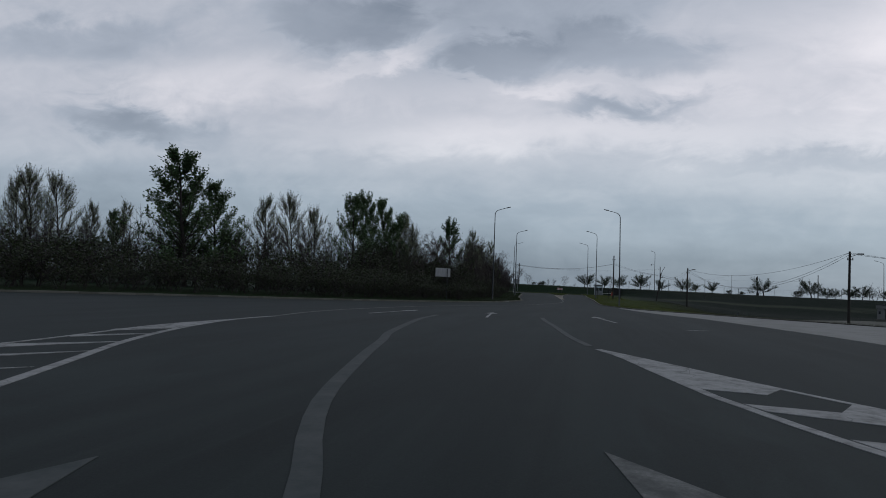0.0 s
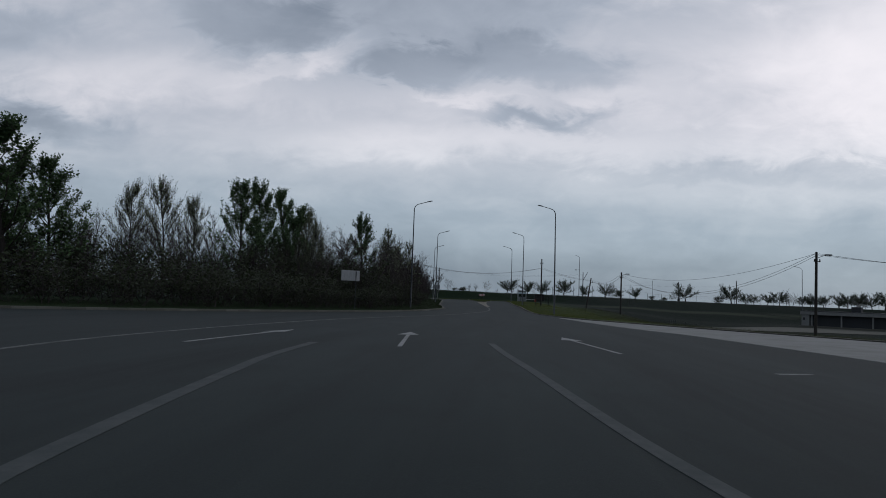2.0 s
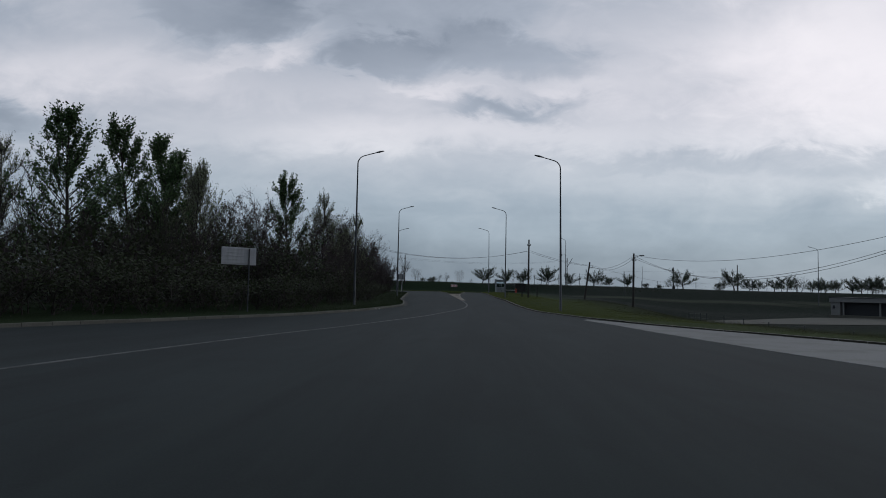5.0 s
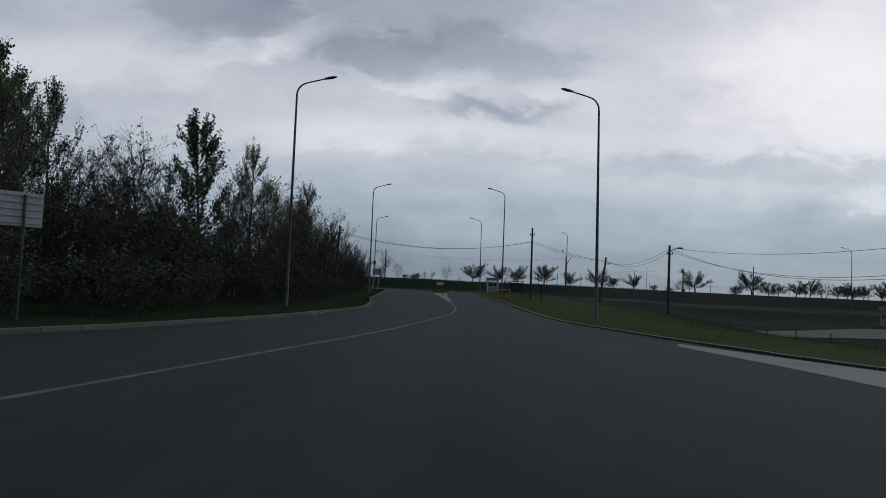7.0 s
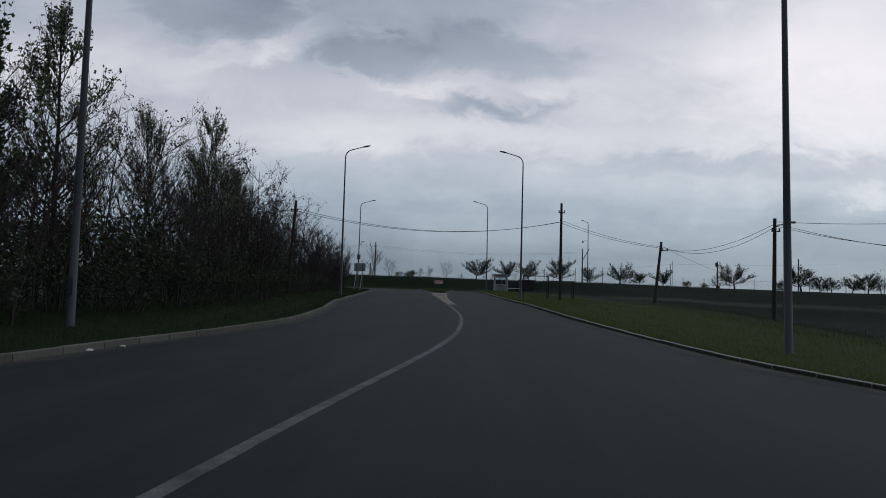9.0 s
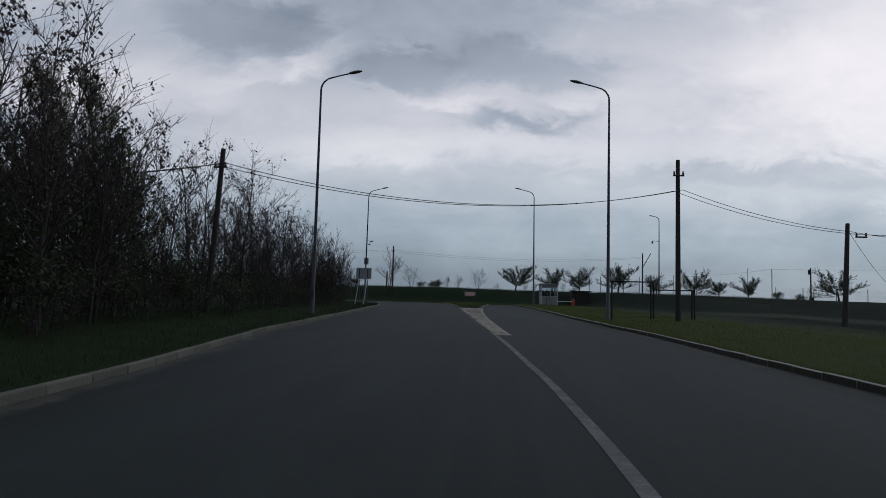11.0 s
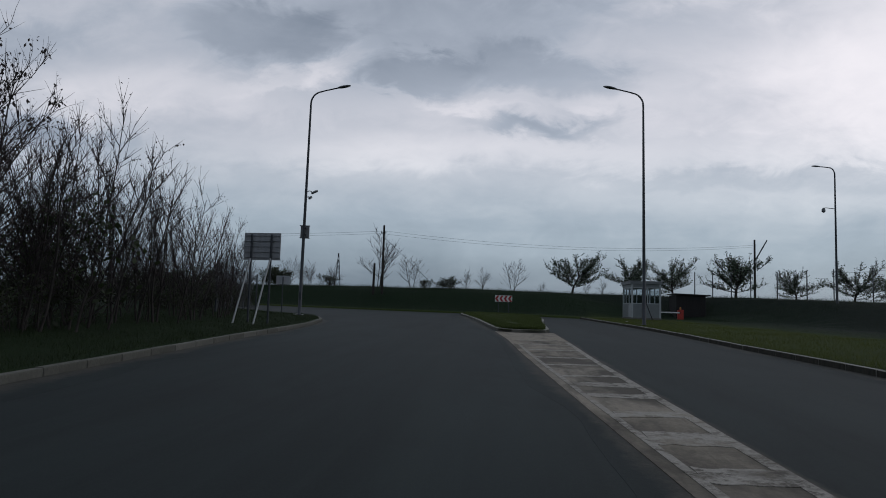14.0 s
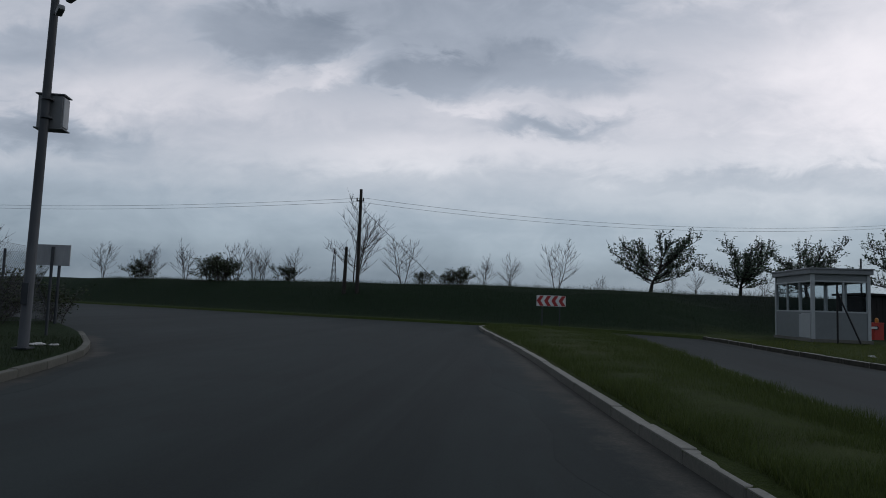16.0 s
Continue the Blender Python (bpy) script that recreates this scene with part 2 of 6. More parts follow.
def mat_leaf(name, a, b):
    k = Mat(name, 0.6, spec=0.3)
    g = k.node("ShaderNodeNewGeometry")
    r = g.outputs["Random Per Island"]
    c = k.ramp(r, [(0.0, a), (1.0, b)])
    k.base(c)
    tr = k.node("ShaderNodeBsdfTranslucent")
    k.link(c, tr.inputs[0])
    mx = k.node("ShaderNodeMixShader")
    mx.inputs[0].default_value = 0.35
    k.link(k.b.outputs[0], mx.inputs[1]), k.link(tr.outputs[0], mx.inputs[2])
    k.link(mx.outputs[0], k.nt.nodes["Material Output"].inputs[0])
    return k.m


def mat_metal(name, a, b, rough=0.5, metal=0.6):
    k = Mat(name, rough, metal)
    n = k.noise(6, 5, 0.65, k.stretched(1, 1, 0.25))
    return k.base(k.ramp(n, [(0.3, a), (0.7, b)])).bump(n, 0.08, 0.004).m


def mat_plain(name, c, rough=0.6, metal=0.0, vary=0.25):
    k = Mat(name, rough, metal)
    n = k.noise(4, 5, 0.65)
    return k.base(k.ramp(n, [(0.3, tuple(v * (1 - vary) for v in c)), (0.7, c)])).m


def mat_glass():
    k = Mat("window_glass", 0.03, 0.0, 0.5)
    k.b.inputs["Transmission Weight"].default_value = 1.0
    k.b.inputs["IOR"].default_value = 1.05
    return k.base((0.75, 0.8, 0.82)).m


ASPHALT, PAINT, FADED, CENTRE = mat_asphalt(), mat_paint(), mat_faded(), mat_centre()
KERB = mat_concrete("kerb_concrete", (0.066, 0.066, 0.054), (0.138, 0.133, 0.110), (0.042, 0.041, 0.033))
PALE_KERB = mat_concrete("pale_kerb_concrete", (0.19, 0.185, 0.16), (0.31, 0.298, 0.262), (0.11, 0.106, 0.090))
DARK_FACE = mat_bark("dark_kerb_face", (0.020, 0.021, 0.016), (0.058, 0.054, 0.043))
APRON = mat_concrete("apron_concrete", (0.17, 0.17, 0.165), (0.26, 0.26, 0.25), (0.14, 0.135, 0.125))
LAND, LAWN = mat_ground(), mat_grass("island_grass", (0.022, 0.034, 0.009), (0.054, 0.072, 0.018), (0.074, 0.072, 0.030))
# dark green; on the left verge it carries the shade of the trees
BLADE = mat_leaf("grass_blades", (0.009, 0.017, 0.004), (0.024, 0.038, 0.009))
WEED = mat_leaf("dry_weed", (0.028, 0.034, 0.012), (0.066, 0.068, 0.028))
LAWN_BLADE = mat_leaf("lawn_blades", (0.036, 0.054, 0.012), (0.085, 0.112, 0.027))
OLIVE_BLADE = mat_leaf("olive_grass_blades", (0.052, 0.068, 0.012), (0.115, 0.135, 0.028))
BARK = mat_bark("bark", (0.026, 0.023, 0.021), (0.062, 0.054, 0.050))
TWIG = mat_bark("twig_bark", (0.032, 0.025, 0.027), (0.064, 0.051, 0.054))
LEAF_POPLAR = mat_leaf("poplar_leaf", (0.038, 0.070, 0.030), (0.094, 0.152, 0.062))
LEAF_PALE = mat_leaf("young_leaf", (0.095, 0.118, 0.066), (0.22, 0.25, 0.15))
LEAF_DRY = mat_leaf("dry_leaf", (0.034, 0.026, 0.023), (0.070, 0.054, 0.046))
LEAF_BUSH = mat_leaf("thicket_leaf", (0.026, 0.034, 0.017), (0.046, 0.060, 0.026))
LEAF_ORCHARD = mat_leaf("orchard_leaf", (0.034, 0.060, 0.036), (0.105, 0.140, 0.092))
STEEL = mat_metal("painted_steel", (0.018, 0.022, 0.027), (0.036, 0.043, 0.050), 0.6, 0.0)
LAMPHEAD = mat_metal("lamp_housing", (0.10, 0.105, 0.11), (0.16, 0.165, 0.17), 0.5, 0.3)
WOOD = mat_bark("weathered_pole_wood", (0.020, 0.018, 0.016), (0.050, 0.045, 0.040))
CABLE = mat_plain("cable_black", (0.012, 0.012, 0.013), 0.5)
PORCELAIN = mat_plain("insulator_brown", (0.05, 0.035, 0.03), 0.3)
SIGNBACK = mat_metal("sign_back_aluminium", (0.24, 0.25, 0.26), (0.33, 0.34, 0.35), 0.55, 0.3)
GALV = mat_metal("galvanised_steel", (0.25, 0.26, 0.26), (0.38, 0.39, 0.39), 0.5, 0.5)
RED, WHITE = mat_plain("sign_red", (0.36, 0.022, 0.022), 0.5), mat_plain("sign_white", (0.70, 0.70, 0.68), 0.5)
BARRIER_RED = mat_plain("barrier_red", (0.45, 0.035, 0.02), 0.5)
PANEL = mat_plain("kiosk_panel", (0.17, 0.188, 0.192), 0.5, 0.0, 0.12)
ALU = mat_plain("kiosk_frame", (0.36, 0.385, 0.39), 0.45, 0.0, 0.12)
ROOFING = mat_plain("kiosk_roof", (0.20, 0.215, 0.222), 0.6)
BLACK = mat_plain("dark_timber", (0.012, 0.011, 0.010), 0.8, 0, 0.5)
AMBER = mat_plain("warning_lamp", (0.5, 0.2, 0.03), 0.3)
SHEDWALL = mat_plain("shed_wall", (0.195, 0.198, 0.192), 0.8)
SHEDDARK = mat_plain("shed_opening", (0.02, 0.023, 0.027), 0.7)
BOXGREY = mat_plain("cabinet_grey", (0.15, 0.16, 0.165), 0.5)
LIGHTGREY = mat_plain("cabinet_light_grey", (0.36, 0.37, 0.38), 0.5)
LITTER = mat_plain("litter_white", (0.6, 0.6, 0.58), 0.7)
GLASS = mat_glass()


def mat_soft_dirt():
    """Sandy dirt that thins out to bare asphalt across the strip, by the mesh's own attribute."""
    k = Mat("soft_gutter_dirt", 0.85, spec=0.2)
    at = k.node("ShaderNodeAttribute")
    at.attribute_name = "thin"
    bare, grit = asphalt_colour(k)
    big, fine = k.noise(0.9, 5, 0.65), k.noise(26, 4, 0.7)
    c = k.ramp(fine, [(0.3, (0.036, 0.035, 0.030)), (0.7, (0.076, 0.070, 0.058))])
    c = k.mix(k.ramp(big, [(0.4, (0, 0, 0)), (0.65, (0.8, 0.8, 0.8))]), c, (0.026, 0.028, 0.025))
    add = k.node("ShaderNodeMath")
    add.operation = "ADD"
    k.link(at.outputs["Fac"], add.inputs[0])
    k.link(k.noise(2.2, 5, 0.7), add.inputs[1])
    c = k.mix(k.ramp(add.outputs[0], [(0.68, (0, 0, 0)), (1.36, (1, 1, 1))]), c, bare)
    return k.base(c).bump(grit, 0.35, 0.004).m


def median_colour(k, low=0.40, high=0.58):
    """Dirty concrete: long dark stains between paler, sandy patches."""
    blot, fine = k.noise(1.0, 5, 0.6, k.stretched(1.1, 0.55, 1), 0.15), k.noise(26, 5, 0.7)
    big, stain = k.noise(0.25, 3, 0.5), k.noise(1.0, 6, 0.7, k.stretched(5.0, 0.7, 1), 0.1)
    c = k.ramp(fine, [(0.3, (0.185, 0.160, 0.125)), (0.7, (0.300, 0.258, 0.202))])
    c = k.mix(k.ramp(big, [(0.45, (0, 0, 0)), (0.65, (0.6, 0.6, 0.6))]), c, (0.255, 0.228, 0.188))
    c = k.mix(k.ramp(blot, [(low, (0, 0, 0)), (high, (0.9, 0.9, 0.9))]), c, (0.064, 0.056, 0.046))
    c = k.mix(k.ramp(stain, [(0.53, (0, 0, 0)), (0.68, (0.65, 0.65, 0.65))]), c, (0.080, 0.071, 0.058))
    return c, fine


def mat_median_paint():
    k = Mat("median_paint", 0.85, spec=0.2)
    under, fine = median_colour(k)
    wear, chip = k.noise(1.9, 7, 0.72, dist=0.3), k.noise(7.0, 6, 0.75)
    c = k.ramp(fine, [(0.3, (0.235, 0.218, 0.190)), (0.7, (0.345, 0.322, 0.282))])
    c = k.mix(k.ramp(wear, [(0.50, (0, 0, 0)), (0.68, (1, 1, 1))]), c, under)
    c = k.mix(k.ramp(chip, [(0.49, (0, 0, 0)), (0.60, (0.95, 0.95, 0.95))]), c, under)
    return k.base(c).bump(fine, 0.4, 0.008).m


def mat_median(name, low, high):
    k = Mat(name, 0.9, spec=0.2)
    c, fine = median_colour(k, low, high)
    return k.base(c).bump(fine, 0.4, 0.008).m


MEDIAN, MEDIAN_END = mat_median("median_concrete", 0.40, 0.58), mat_median("swept_median_concrete", 0.48, 0.72)
MEDIAN_PAINT, SOFT_DIRT = mat_median_paint(), mat_soft_dirt()
YARD = mat_concrete("yard_concrete", (0.036, 0.036, 0.026), (0.066, 0.064, 0.047), (0.028, 0.030, 0.019))

# ---------------------------------------------------------------- mesh helpers


def mesh_data(name, verts, faces, material, smooth=False):
    me = bpy.data.meshes.new(name)
    me.from_pydata(verts, [], faces)
    me.materials.append(material)
    if smooth:
        me.polygons.foreach_set("use_smooth", [True] * len(me.polygons))
    me.update()
    return me


def part(name, bm, material, parent=None, label=""):
    """Links a bmesh, or a pair of vertices and faces, as one mesh object under a thing or a part."""
    if isinstance(bm, bpy.types.Mesh):
        me = bm
    elif isinstance(bm, tuple):
        me = mesh_data(name, bm[0], bm[1], material)
    else:
        me = bpy.data.meshes.new(name)
        bm.to_mesh(me)
        bm.free()
        me.materials.append(material)
    ob = new(name, me)
    if parent is not None:
        ob.parent = parent
    if label:
        tagged(ob, label)
    return ob


def thing(name, label, category, group="", m=None):
    ob = new(name)
    ob.empty_display_size = 0.2
    tagged(ob, label, category, group)
    if m is not None:
        ob.matrix_basis = m
    return ob


def box_bm(sx, sy, sz, at=(0, 0, 0), bevel=0.0, rot=None):
    bm = bmesh.new()
    bmesh.ops.create_cube(bm, size=1)
    bmesh.ops.scale(bm, vec=(sx, sy, sz), verts=bm.verts)
    if bevel:
        bmesh.ops.bevel(bm, geom=bm.edges[:], offset=bevel, segments=2, affect="EDGES", profile=0.6)
    if rot is not None:
        bmesh.ops.transform(bm, matrix=rot.to_4x4(), verts=bm.verts)
    bmesh.ops.translate(bm, vec=at, verts=bm.verts)
    return bm


def tube(points, radii, sides=6, cap=True):
    """A tapered tube along points: vertices and faces."""
    pts = [Vector(p) for p in points]
    verts, faces = [], []
    ref = Vector((0.31, 0.87, 0.12))
    for i, p in enumerate(pts):
        d = (pts[min(i + 1, len(pts) - 1)] - pts[max(i - 1, 0)]).normalized()
        a = d.cross(ref if abs(d.dot(ref)) < 0.95 else Vector((1, 0, 0))).normalized()
        b = d.cross(a)
        for k in range(sides):
            t = 2 * math.pi * k / sides
            verts.append(p + (a * math.cos(t) + b * math.sin(t)) * radii[i])
    for i in range(len(pts) - 1):
        for k in range(sides):
            k2 = (k + 1) % sides
            faces.append((i * sides + k, i * sides + k2, (i + 1) * sides + k2, (i + 1) * sides + k))
    if cap:
        faces.append(tuple(range(sides)))
        n = (len(pts) - 1) * sides
        faces.append(tuple(n + k for k in reversed(range(sides))))
    return verts, faces


def joined(pieces):
    verts, faces = [], []
    for v, f in pieces:
        o = len(verts)
        verts += v
        faces += [tuple(i + o for i in q) for q in f]
    return verts, faces


def lerp(a, b, t):
    return a + (b - a) * t


def sm(a, b, x):
    t = min(max((x - a) / (b - a), 0.0), 1.0)
    return t * t * (3 - 2 * t)


# ---------------------------------------------------------------- the lie of the land
ROAD_Y = [-400, 0, 10, 17, 24, 30, 44, 48.5, 53, 57.5, 62.3, 72, 85, 92.7, 98, 103.7, 109, 115, 120.6, 126, 131, 136, 150, 168, 600]
ROAD_Z = [1.34, 1.335, 1.36, 1.375, 1.345, 1.30, 1.14, 1.07, 1.025, 0.985, 0.945, 0.915, 0.93, 0.958, 1.01, 1.065, 1.112, 1.154, 1.205, 1.275, 1.33, 1.355, 1.44, 1.56, 2.0]
LEFT_Y = [-400, -60, 0, 15, 26, 34, 37.4, 43.3, 49.2, 55.3, 58, 60.5, 63, 66, 68.6, 71.2, 73.9, 75.6, 77.3, 81.9, 84, 92, 101, 105.5, 109, 116.7, 119.5, 124.7, 130, 134, 138.3, 139.5, 141.3, 143.3, 145, 146.8, 148.3, 151.4, 155.4, 160.5, 175, 197, 600]
LEFT_X = [-300, -90, -44, -34, -27, -21.4, -18.6, -15.5, -13.4, -11.5, -10.4, -9.4, -8.95, -8.25, -7.7, -7.3, -7.0, -6.8, -6.5, -6.2, -6.25, -7.0, -8.27, -8.5, -8.85, -9.33, -9.58, -9.93, -10.32, -10.55, -10.9, -11.08, -11.4, -11.75, -12.3, -13.0, -13.9, -16.2, -19.8, -28, -60, -95, -900]
WOOD_Y = [-60, 10, 30, 40, 48, 54, 60, 65, 69.5, 74, 79]
WOOD_X = [-140, -90, -60, -44, -27, -19.5, -12.8, -9.7, -7.8, -7.0, -6.2]
RIGHT_Y = [-400, -40, 0, 20, 30, 36, 43, 50, 58, 64, 68.5, 71.4, 72.3, 73.3, 75.5, 79.3, 85.3, 90, 104, 109, 112, 116.4, 122.3, 133.3, 138, 142, 145.3, 149, 152.5, 155, 159.2, 161.2, 162.4, 164.2, 166, 167.8, 172.5, 176, 181, 197, 600]
RIGHT_X = [160, 46, 29, 21.5, 18, 15.6, 12.8, 10.4, 7.4, 5.9, 5.0, 4.45, 4.25, 4.05, 3.85, 3.72, 3.58, 3.48, 3.4, 3.12, 3.05, 2.85, 2.68, 2.42, 2.46, 2.45, 2.38, 2.18, 1.95, 1.8, 1.62, 1.5, 1.2, -1, -3, -7, -16.5, -22, -30, -60, -866]
BANK_X = [-900, -60, -30, -22, -16.5, -7, -3, 1.5, 3.5, 10, 20, 30, 45, 60, 70, 80, 110, 900]
BANK_Y = [617, 197.5, 181.5, 176.5, 173, 168.3, 166.5, 163, 164.8, 164.8, 152, 141, 142, 148, 152, 156, 162, 300]


def z_road(y):
    s = 0.0
    for o in (-6, -3, 0, 3, 6):
        s += float(np.interp(y + o, ROAD_Y, ROAD_Z))
    return s / 5


def x_left(y):
    return float(np.interp(y, LEFT_Y, LEFT_X))


def x_wood(y):
    """Edge of the wood; it leaves the kerb where the junction opens."""
    return min(x_left(y), float(np.interp(y, WOOD_Y, WOOD_X)))


def x_right(y):
    return float(np.interp(y, RIGHT_Y, RIGHT_X))


def kerb_drop(y):
    """How much lower the open kerb lies beside the apron."""
    return 0.05 * (1 - sm(78, 94, y))


def z_land(x, y):
    """Height of the open land; under the road it lies a little below the asphalt."""
    z = z_road(y)
    l, r = x_left(y), x_right(y)
    if l < x < r:
        h = z - 0.12
    elif x <= l:
        d = l - x
        h = z + 0.12 + 0.30 * sm(0.4, 7, d) + 0.6 * sm(10, 60, d)
    else:
        d = x - r
        h = z + 0.12 - kerb_drop(y) + 0.12 * sm(0.3, 4, d) * sm(80, 105, y) * (1 - sm(125, 150, y)) - 0.035 * min(d, 22) * (1 - sm(85, 105, y))
        h = lerp(h, float(np.interp(x, [30, 55, 100], [-1.2, -1.0, -0.95])), sm(9, lerp(25, 42, sm(117, 133, y)), d) * (1 - sm(150, 160, y) * (1 - sm(10, 30, x))))
    y0 = float(np.interp(x, BANK_X, BANK_Y))
    y1 = (lerp(y0 + 6.5, max(170, y0 + 14), sm(10, 30, x)) if x > 0 else y0 + 6.0)
    if y > y0:
        top = float(np.interp(x, [-60, -15, 0, 15, 60, 120], [4.0, 3.8, 3.5, 3.4, 2.9, 2.6]))
        top += 0.10 * noise.noise((x * 0.18, y * 0.18, 0)) - 0.012 * max(0, y - y1 - 6)
        top = max(top, 0.5)
        h = lerp(h, top, sm(y0, y1, y))
    if not l - 0.5 < x < r + 0.5:
        h += 0.05 * noise.noise((x * 0.35, y * 0.35, 4)) * sm(0.3, 3, max(l - x, x - r))
    return h


def build_ground():
    ys = [-3000, -1200, -500, -250, -140, -90, -60, -45, -32, -24] + [y * 1.0 for y in range(-18, 206)] + [210, 216, 224, 236, 255, 290, 350, 450, 600, 1000, 2000, 4000]
    side = [0.17, 0.5, 1.1, 1.9, 2.8, 4, 5.5, 7.5, 10, 13, 16.5, 20, 24, 28, 33, 39, 46, 55, 66, 73, 80, 90, 100, 115, 130, 180, 270, 450, 900, 2500]
    verts, faces, field, soil, dry = [], [], [], [], []
    for y in ys:
        yy = min(max(y, -380), 590)
        l, r = x_left(yy), x_right(yy)
        xs = [l - s for s in reversed(side)] + [l + (r - l) * k / 10 if 0 < k < 10 else (l + 0.05 if k == 0 else r - 0.05) for k in range(11)] + [r + s for s in side]
        for x in xs:
            verts.append((x, y, z_land(x, yy)))
            d = max(l - x, x - r)
            f = sm(lerp(8.0, 5.0, sm(92, 112, yy)), lerp(12.0, 9.0, sm(92, 112, yy)), d + 1.5 * noise.noise((x * 0.3, y * 0.3, 2)))
            y0 = float(np.interp(x, BANK_X, BANK_Y))
            slope = 0.45 * (x > r) * (1 - sm(100, 108, yy)) * (1 - sm(34, 48, d))
            # the 0.8 left of the road paints tree shade into the verge colour
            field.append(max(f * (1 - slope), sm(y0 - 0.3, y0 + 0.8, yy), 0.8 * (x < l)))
            terrace = float(np.interp(x, [22, 42, 54, 74], [153, 154.4, 156.2, 160.5]))
            dry.append((1 - sm(0.5, 1.5, abs(yy - terrace))) * sm(14, 22, x) * (1 - sm(95, 120, x)))
            soil.append(sm(9, 16, d) * sm(-2, 4, x) * sm(82, 106, yy) * (1 - sm(175, 185, yy)))
    n = len(side) * 2 + 11
    for j in range(len(ys) - 1):
        for i in range(n - 1):
            faces.append((j * n + i, j * n + i + 1, (j + 1) * n + i + 1, (j + 1) * n + i))
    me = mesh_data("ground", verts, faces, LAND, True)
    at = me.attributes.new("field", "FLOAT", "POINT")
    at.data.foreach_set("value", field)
    me.attributes.new("dry", "FLOAT", "POINT").data.foreach_set("value", dry)
    me.attributes.new("soil", "FLOAT", "POINT").data.foreach_set("value", soil)
    return tagged(new("ground", me), "rough grassland with green verges, a dark field and a low bank", "ground", kind="structure")


ground = build_ground()


def build_road():
    ys = [-380, -250, -140, -90, -60, -45, -32, -24] + [y * 1.0 for y in range(-18, 206)] + [216, 240, 300]
    verts, faces, n = [], [], 25
    for y in ys:
        l, r = x_left(y) - 0.06, x_right(y) + 0.06
        for k in range(n):
            verts.append((l + (r - l) * k / (n - 1), y, z_road(y)))
    for j in range(len(ys) - 1):
        for i in range(n - 1):
            faces.append((j * n + i, j * n + i + 1, (j + 1) * n + i + 1, (j + 1) * n + i))
    return tagged(new("road", mesh_data("road", verts, faces, ASPHALT, True)), "wide dark worn asphalt road and junction", "road", kind="structure")


road = build_road()


def resample(pts, step):
    pts = [Vector((p[0], p[1], 0)) for p in pts]
    out, carry = [pts[0]], 0.0
    for a, b in zip(pts, pts[1:]):
        d = (b - a).length
        s = step - carry
        while s <= d:
            out.append(a.lerp(b, s / d))
            s += step
        carry = d - (s - step)
    if (out[-1] - pts[-1]).length > 0.05:
        out.append(pts[-1])
    return out


def smooth_line(pts, step=1.0):
    """A rounded curve through the points (Catmull-Rom)."""
    p = [Vector((a[0], a[1], 0)) for a in pts]
    p = [p[0] * 2 - p[1]] + p + [p[-1] * 2 - p[-2]]
    out = []
    for i in range(1, len(p) - 2):
        for k in range(8):
            t = k / 8
            out.append(0.5 * (2 * p[i] + (p[i + 1] - p[i - 1]) * t + (2 * p[i - 1] - 5 * p[i] + 4 * p[i + 1] - p[i + 2]) * t * t + (3 * p[i] - p[i - 1] - 3 * p[i + 1] + p[i + 2]) * t ** 3))
    out.append(p[-2])
    return resample([(q.x, q.y) for q in out], step)


def skirted(verts, faces, drop):
    """Turns the rim of a thin sheet down, so that it lies on what is under it."""
    count = {}
    for f in faces:
        for a, b in zip(f, f[1:] + f[:1]):
            key = (min(a, b), max(a, b))
            count[key] = count.get(key, 0) + 1
    low, verts = {}, list(verts)
    rim = []
    for f in faces:
        for a, b in zip(f, f[1:] + f[:1]):
            if count[(min(a, b), max(a, b))] == 1:
                for q in (a, b):
                    if q not in low:
                        low[q] = len(verts)
                        verts.append((verts[q][0], verts[q][1], verts[q][2] - drop))
                rim.append((b, a, low[a], low[b]))
    return verts, list(faces) + rim


def ribbon(line, w0, w1, lift):
    """A flat strip draped on the road along a line, from offset w0 to w1 across it (to the right)."""
    verts, faces = [], []
    for i, p in enumerate(line):
        d = (line[min(i + 1, len(line) - 1)] - line[max(i - 1, 0)]).normalized()
        r = Vector((d.y, -d.x, 0))
        for w in (w0, w1):
            q = p + r * w
            verts.append((q.x, q.y, z_road(q.y) + lift))
    for i in range(len(line) - 1):
        faces.append((2 * i, 2 * i + 1, 2 * i + 3, 2 * i + 2))
    return skirted(verts, faces, 0.012)


def dirt_strip(line, w, name, parent, label):
    """A thin sheet beside a line, from the line out to width w (negative: to the left), thinning outwards."""
    verts, faces, thin = [], [], []
    cols = (0.0, 0.3, 0.6, 0.85, 1.0)
    for i, p in enumerate(line):
        d = (line[min(i + 1, len(line) - 1)] - line[max(i - 1, 0)]).normalized()
        r = Vector((d.y, -d.x, 0))
        wide = w * (0.75 + 0.5 * noise.noise((p.x * 0.5, p.y * 0.5, 1.7)))
        for f in cols:
            q = p + r * wide * f
            verts.append((q.x, q.y, z_road(q.y) + (0.005 - 0.0035 * f if f < 1 else -0.025)))
            thin.append(f)
    n = len(cols)
    for i in range(len(line) - 1):
        for k in range(n - 1):
            faces.append((n * i + k, n * i + k + 1, n * i + n + k + 1, n * i + n + k))
    me = mesh_data(name, verts, faces, SOFT_DIRT)
    me.attributes.new("thin", "FLOAT", "POINT").data.foreach_set("value", thin)
    return part(name, me, SOFT_DIRT, parent, label)


